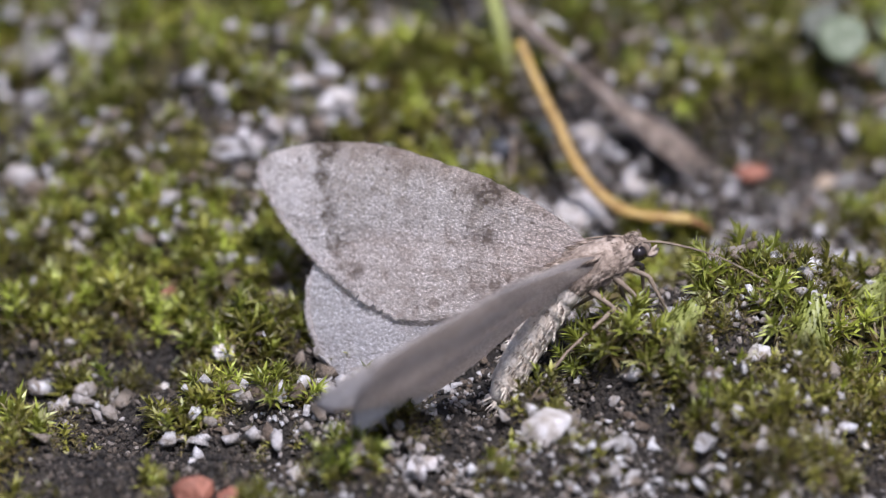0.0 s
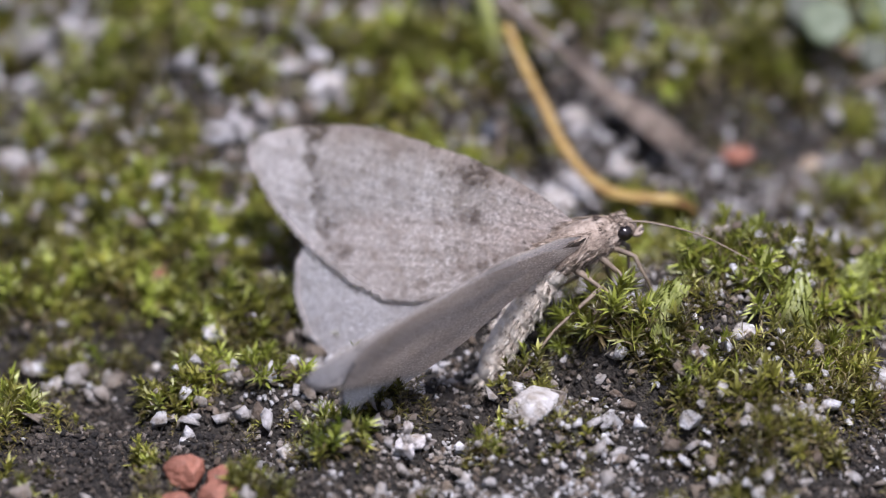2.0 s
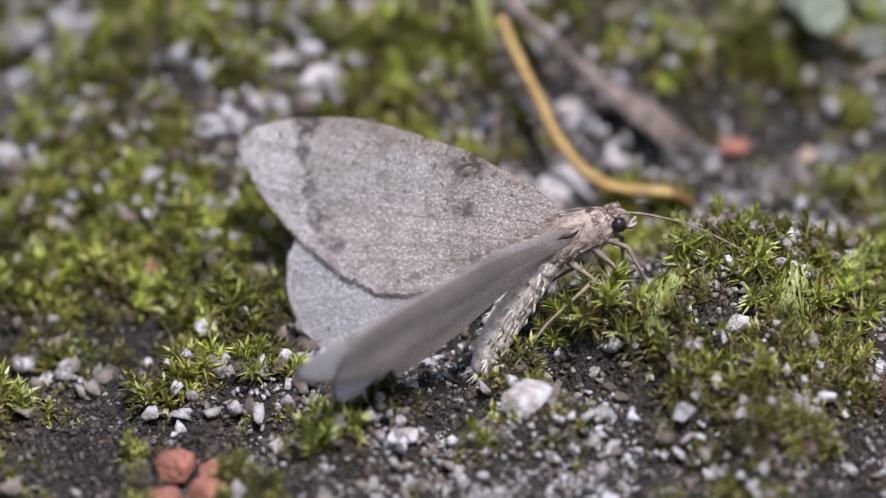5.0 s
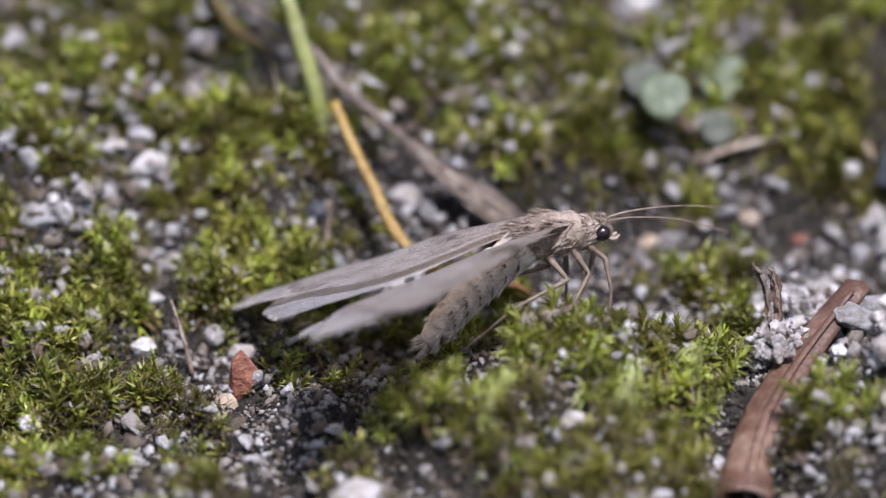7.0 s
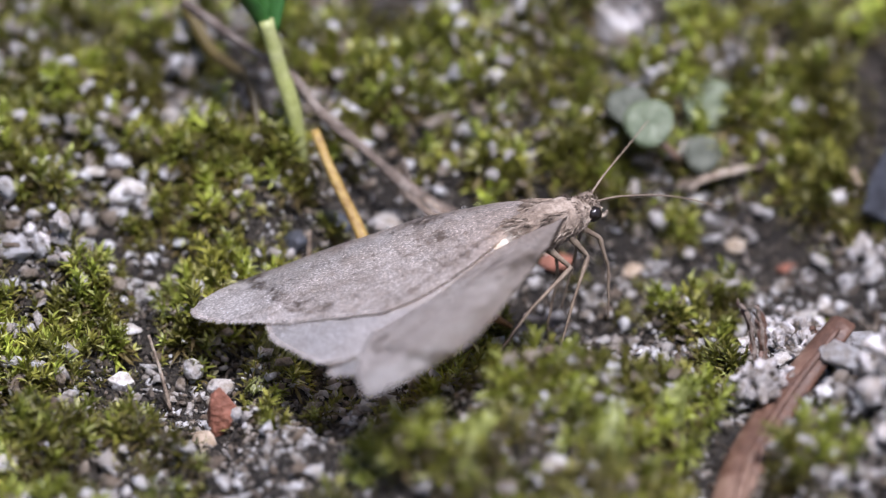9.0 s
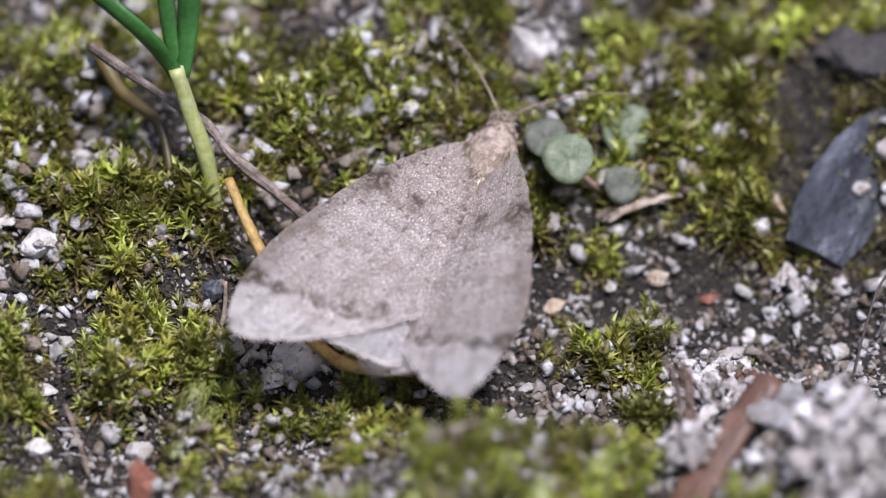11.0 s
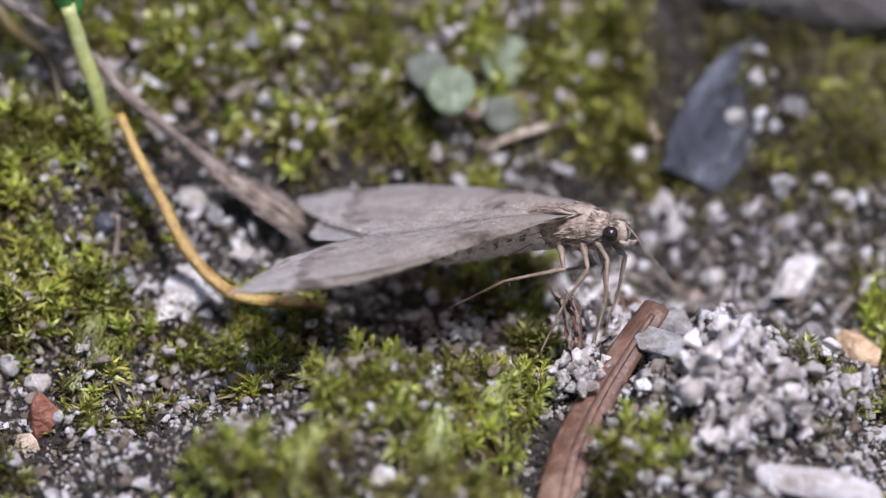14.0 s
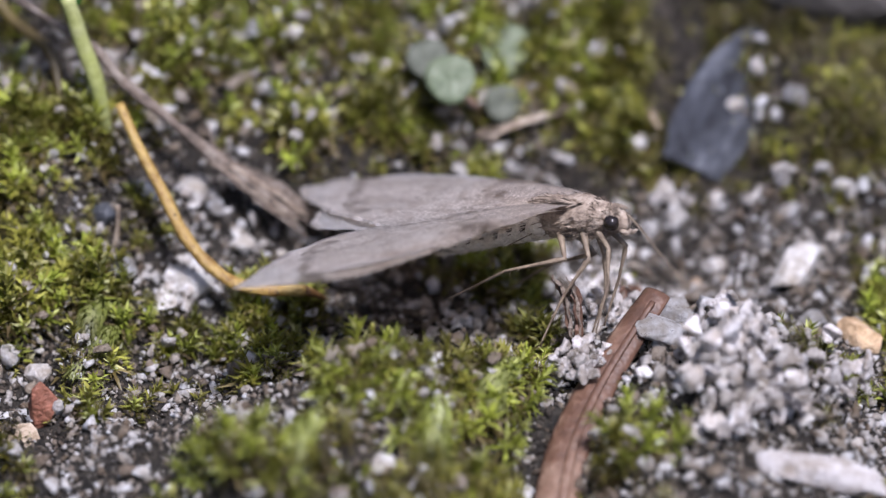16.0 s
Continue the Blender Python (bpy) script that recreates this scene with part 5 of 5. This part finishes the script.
            part("leg_hair", tufts(rng, 60, on_leg, 0.25, 0.014, (-0.2, 0, -0.9)), LEG, leg)
    # The abdomen: eight ringed segments bending down from the thorax.
    rings, n = [], 8
    for i in range(n):
        for u, w in ((0.0, 0.93), (0.25, 1.0), (0.7, 1.0), (0.95, 0.97)):
            t = (i + u) / n
            r = 0.95 * w * (1.0 - 0.25 * t) * (1.0 if t < 0.85 else 1.0 - 3.2 * (t - 0.85))
            rings.append(((-1.1 - 4.8 * t, 0, -0.75 - 3.3 * t - 0.4 * t * t), r))
    abdomen = part("abdomen", blob(rings, 20), BELLY, moth, "cream ringed abdomen with dark segment edges", smooth=True)
    for i in range(1, n):
        t = i / n
        c, r = Vector((-1.1 - 4.8 * t, 0, -0.75 - 3.3 * t - 0.4 * t * t)), 0.95 * (1.0 - 0.25 * t) * (1.0 if t < 0.85 else 1.0 - 3.2 * (t - 0.85))

        def on_ring(g, c=c, r=r):
            a = g.uniform(0, 6.28)
            out = Vector((0, math.cos(a), 0.92 * math.sin(a)))
            return c + out * r, out

        part("segment_fringe", tufts(rng, 90, on_ring, 0.55, 0.035, (-1.2, 0, -0.8)), BELLY, abdomen, "overlapping cream scales")

        def on_mark(g, c=c, r=r):
            a = g.choice((-0.35, 0.35, 2.8, 3.5)) + g.gauss(0, 0.2)
            out = Vector((0, math.cos(a), 0.92 * math.sin(a)))
            return c + out * (r + 0.03), out

        part("segment_mark", tufts(rng, 26, on_mark, 0.3, 0.02, (-1.2, 0, -0.8)), DARKFUR, abdomen, "short dark dashes at the segment edge")
    end = Vector((-5.9, 0, -4.45))

    def on_end(g):
        a = g.uniform(0, 6.28)
        out = Vector((-0.3, math.cos(a), math.sin(a)))
        return end + out * 0.25 + Vector((0.25, 0, 0.1)), out

    part("tail_tuft", tufts(rng, 90, on_end, 0.8, 0.035, (-1.6, 0, -0.7)), BELLY, abdomen)
    wings = {}
    for side, which in ((1, "left"), (-1, "right")):
        fore = new("forewing", wing_mesh("forewing", FORE, side, FOREWING, 0.9, 0.0))
        hind = new("hindwing", wing_mesh("hindwing", HIND, side, HINDWING, 0.7, 0.22))
        for ob, label in ((fore, "grey-beige forewing with dark speckles and spots"), (hind, "pale silvery hindwing with fine grey specks")):
            ob.parent = moth
            tagged(ob, label)
        for wing, outline, first, last, deep in ((fore, FORE, 7, 14, 0.0), (hind, HIND, 4, 9, 0.22)):
            edge = smooth_line([Vector((p, q, 0)) for p, q in outline[first:last]], 8)
            bm = bmesh.new()
            for k in range(420):
                u = rng.uniform(0, len(edge) - 1.01)
                a, b = edge[int(u)], edge[int(u) + 1]
                at, ahead = a.lerp(b, u % 1), (b - a).normalized()
                out = Vector((-ahead.y, ahead.x, 0)) * -1
                tip = at + (out + ahead * rng.gauss(0, 0.25)) * rng.uniform(0.1, 0.24)
                corners = []
                for v in (at - ahead * 0.04 - out * 0.1, at + ahead * 0.04 - out * 0.1, tip):
                    x, y = -v.x * math.cos(radians(36)) - v.y * math.cos(radians(54)), v.x * math.sin(radians(36)) - v.y * math.sin(radians(54))
                    n = max(0.0, -v.y)
                    z = (0.45 if wing is fore else 0.35) * math.sin(min(1.0, v.x / 15) * 3.0) - 0.14 * n * n + 0.1 * math.sin(v.x * 0.55 + v.y * 0.4) + 0.03 * math.sin(v.x * 1.3 - v.y * 0.9) - deep + rng.uniform(-0.03, 0.03)
                    corners.append(bm.verts.new((x, side * y, z)))
                bm.faces.new(corners)
            part("fringe", bm, FRINGE, wing, "pale ragged fringe of hair scales")
        wings[which] = (fore, hind)
    tagged(moth, "grey-brown speckled geometer moth standing on mossy sand", "moth")
    return moth, wings, feelers, abdomen


build_stones()
build_lumps()
build_slate()
build_yellow_stem()
build_grass()
build_twig()
build_seedling()
build_chip()
build_brown_stalk()
build_scraps()
build_feather_moss()
build_moss()
build_tufts()
build_sand()
MOTH, WINGS, FEELERS, ABDOMEN = build_moth()


MOTH_ROWS = [
    (0, 6.91, -9.46, 5.24, -5.55, -22.57, 11.67),
    (3.2, 6.91, -9.46, 5.24, -5.55, -22.57, 11.67),
    (5, 6.91, -9.46, 5.24, -5.55, -22.57, 11.67),
    (5.3, 7.45, -6.1, 5.65, 3.32, -13.57, 21.1),
    (5.4, 7.91, -3.71, 5.77, -3.04, -7.7, 21.91),
    (5.5, 8.07, -5.47, 6.13, -3.04, -11.87, 16.91),
    (5.6, 8.09, -3.51, 5.88, -1.12, -7.52, 23.41),
    (5.8, 7.79, -3.89, 5.7, -1.38, -4.61, 37.24),
    (6, 7.63, -2.77, 5.03, 9.7, -3.81, 42.8),
    (6.2, 7.82, -0.81, 6.38, -1.28, -2.86, 44.3),
    (6.5, 11.59, -4.59, 7.52, -6.83, -13.71, 19.04),
    (6.6, 12.5, -2.57, 6.73, -5.25, -5.38, 19.19),
    (6.7, 12.48, -1.6, 6.74, -1.95, -9.5, 19.99),
    (6.8, 12.24, -6.49, 8.16, -7.64, -12.25, 15.89),
    (6.9, 12.99, -3.32, 6.93, -7.88, -3.78, 17.06),
    (7, 13.57, -2.67, 6.78, -8.85, -2.43, 17.21),
    (7.5, 13.46, -3.31, 6.88, -7.79, -6.16, 14.82),
    (8, 13.51, -3.53, 6.89, -7.6, -4.62, 14.45),
    (8.2, 13.51, -3.53, 6.89, -7.6, -4.62, 14.45),
    (10.3, 15.47, 10.13, 7.69, 0.93, -20.43, 70.62),
    (10.5, 15.47, 10.13, 7.69, 0.93, -20.43, 70.62),
    (11, 15.56, 10.14, 7.45, 2.22, -21.85, 69.79),
    (11.1, 15.4, 10.48, 7.77, -2.65, -14.86, 60.22),
    (11.2, 16.22, 10.24, 7.83, -1.97, -12.9, 57.47),
    (11.3, 18.9, 8.1, 6.49, 2.87, -8.69, 40.11),
    (11.4, 20.26, 8.96, 5.55, 2.5, -11.24, 28.17),
    (11.5, 20.65, 3.04, 7.84, -11.24, -23.62, -7.09),
    (11.7, 21.83, 2.1, 7.87, -15.33, -19.25, -11.9),
    (12, 23.9, 1.42, 7.73, -19.94, -29.2, -28.91),
    (12.5, 23.82, 0.28, 6.89, -14.59, -15.41, -30.28),
    (13.5, 23.51, 0.18, 7.01, -21.17, -16.35, -37.39),
    (16, 23.48, -0.01, 7.02, -21.94, -15.93, -36.02),
]
LEFT_WING_ROWS = [
    (0, 54.21, -4.82, -15.31),
    (3.2, 54.21, -4.82, -15.31),
    (5, 54.21, -4.82, -15.31),
    (5.3, 31.57, -9.71, -6.5),
    (5.4, 11.31, -11.22, 3.65),
    (5.5, 1.28, -8.57, 9.41),
    (5.6, -3.61, -10.13, 1.23),
    (5.8, 2.17, -5.96, 25.35),
    (6, 6.85, -9.65, 18.85),
    (6.2, 6.31, -7.43, 24.42),
    (6.5, -10.2, -10.57, 9.3),
    (6.6, -6.93, -13.72, 5.06),
    (6.7, -2.31, -13.76, 5.61),
    (6.8, -8.48, -15.6, -3.76),
    (6.9, -10.58, -13.85, 3.37),
    (7, -11.9, -12.02, 3.04),
    (7.5, -8.06, -13.63, 6.96),
    (8, -10.51, -14.31, 7.7),
    (8.2, -10.51, -14.31, 7.7),
    (10.3, 16.07, -0.34, 12.24),
    (10.5, 16.07, -0.34, 12.24),
    (11, 19.88, -0.45, 10.58),
    (11.1, 9.14, 3.05, 22.68),
    (11.2, 8.5, 3.15, 24.29),
    (11.3, 18.81, 5.67, 26.71),
    (11.4, 28.62, 2.55, 30.45),
    (11.5, 21.97, -1.12, 23.82),
    (11.7, 16.19, -1.32, 25.09),
    (12, 20.32, -1.88, 45.63),
    (12.5, 11.9, -9.78, 30.55),
    (13.5, 12.71, -10.38, 34.58),
    (16, 13.29, -10.17, 32.25),
]
RIGHT_WING_ROWS = [
    (0, -42.25, -14.87, 5.62),
    (3.2, -42.25, -14.87, 5.62),
    (5, -42.25, -14.87, 5.62),
    (5.3, -24.42, -13.02, -0.44),
    (5.4, -18.84, -12.62, 0),
    (5.5, -11.23, -14.29, -3.29),
    (5.6, -13.83, -15.23, 1.38),
    (5.8, -17.89, -16.77, -14.18),
    (6, -24.63, -19.88, -10.67),
    (6.2, -16.74, -14.53, -9.13),
    (6.5, -14, -16.32, 2.72),
    (6.6, -17.3, -14.15, -2.54),
    (6.7, -13.36, -16.8, -1.59),
    (6.8, -15.76, -14.27, 5.78),
    (6.9, -16.68, -14.61, -0.21),
    (7, -17.39, -14.56, -2.02),
    (7.5, -19.09, -16.62, 0.84),
    (8, -16.8, -16.59, 0.94),
    (8.2, -16.8, -16.59, 0.94),
    (10.3, -26.47, -7.51, -20.61),
    (10.5, -26.47, -7.51, -20.61),
    (11, -31.36, -7.46, -19.71),
    (11.1, -14.41, -7.59, -15.3),
    (11.2, -12.05, -6.8, -16.36),
    (11.3, -6.87, -8.23, -21.4),
    (11.4, -7.04, -6.01, -19.01),
    (11.5, 4.7, 6.39, 14.06),
    (11.7, 2.1, -4.11, 13.66),
    (12, 7.08, 0.4, 18.91),
    (12.5, -2.72, -6.55, 15.74),
    (13.5, 4.28, -9.06, 21.74),
    (16, 5.24, -9.9, 21.13),
]


TUCK = [
    (0, 0),
    (3.2, 0),
    (5, 0),
    (5.3, 4),
    (5.4, 9),
    (5.5, 14),
    (5.6, 14),
    (5.8, 14.67),
    (6, 16),
    (6.2, 15.43),
    (6.5, 14.57),
    (6.6, 14.29),
    (6.7, 14),
    (6.8, 12.67),
    (6.9, 11.33),
    (7, 10),
    (7.5, 4),
    (8, 2.57),
    (8.2, 2.57),
    (10.3, 17),
    (10.5, 17),
    (11, 17),
    (11.1, 17),
    (11.2, 17),
    (11.3, 18),
    (11.4, 19),
    (11.5, 20),
    (11.7, 22),
    (12, 22),
    (12.5, 22),
    (13.5, 22),
    (16, 22),
]

LEFT_FEELER_ROWS = [(0, 150, -5), (5, 150, -5), (5.3, 90, -15), (5.6, 4, -6), (6.3, 10, -10), (6.5, 32, -48), (6.7, 20, -20), (7.0, 2, 8), (8.2, 4, -2), (10.3, 36, -10), (11.2, 36, -10), (11.6, 10, -5), (12.2, -40, 28), (16, -40, 28)]
RIGHT_FEELER_ROWS = [(0, -14, 36), (5, -14, 36), (5.6, -30, 0), (8.2, -30, 5), (10.3, -54, 0), (11.2, -54, 0), (11.7, -80, 0), (12.0, -125, 10), (12.4, -165, 18), (16, -165, 18)]


# seconds and the tilt of the abdomen
ABDOMEN_ROWS = [(0, 0), (7.0, 0), (8.2, 8), (10.3, 26), (11.4, 26), (12.2, 24), (16, 24)]


def motions():
    walk(MOTH, [(t, at_mm(*row)) for t, *row in MOTH_ROWS])
    for which, rows, side in (("left", LEFT_WING_ROWS, 1), ("right", RIGHT_WING_ROWS, -1)):
        fore, hind = WINGS[which]
        walk(fore, [(t, at_mm(0.3, 0.9 * side, 0.0, *turn)) for t, *turn in rows])
        tuck = [float(np.interp(t, [a for a, _ in TUCK], [b for _, b in TUCK])) for t, *_ in rows]
        if side < 0:
            tuck = [max(k, 16.0) for k in tuck]
        walk(hind, [(row[0], at_mm(0.3, 0.9 * side, 0.0, *row[1:]) @ pose(0, 0, 0, 0, 0, -side * k)) for row, k in zip(rows, tuck)])

    walk(ABDOMEN, [(t, at_mm(-1.1, 0, -0.75) @ pose(0, 0, 0, 0, tilt, 0) @ at_mm(1.1, 0, 0.75)) for t, tilt in ABDOMEN_ROWS])
    for ob, side, rows in zip(FEELERS, (1, -1), (LEFT_FEELER_ROWS, RIGHT_FEELER_ROWS)):
        walk(ob, [(t, at_mm(2.45, 0.22 * side, -0.32, 0, dip, turn)) for t, turn, dip in rows])


motions()
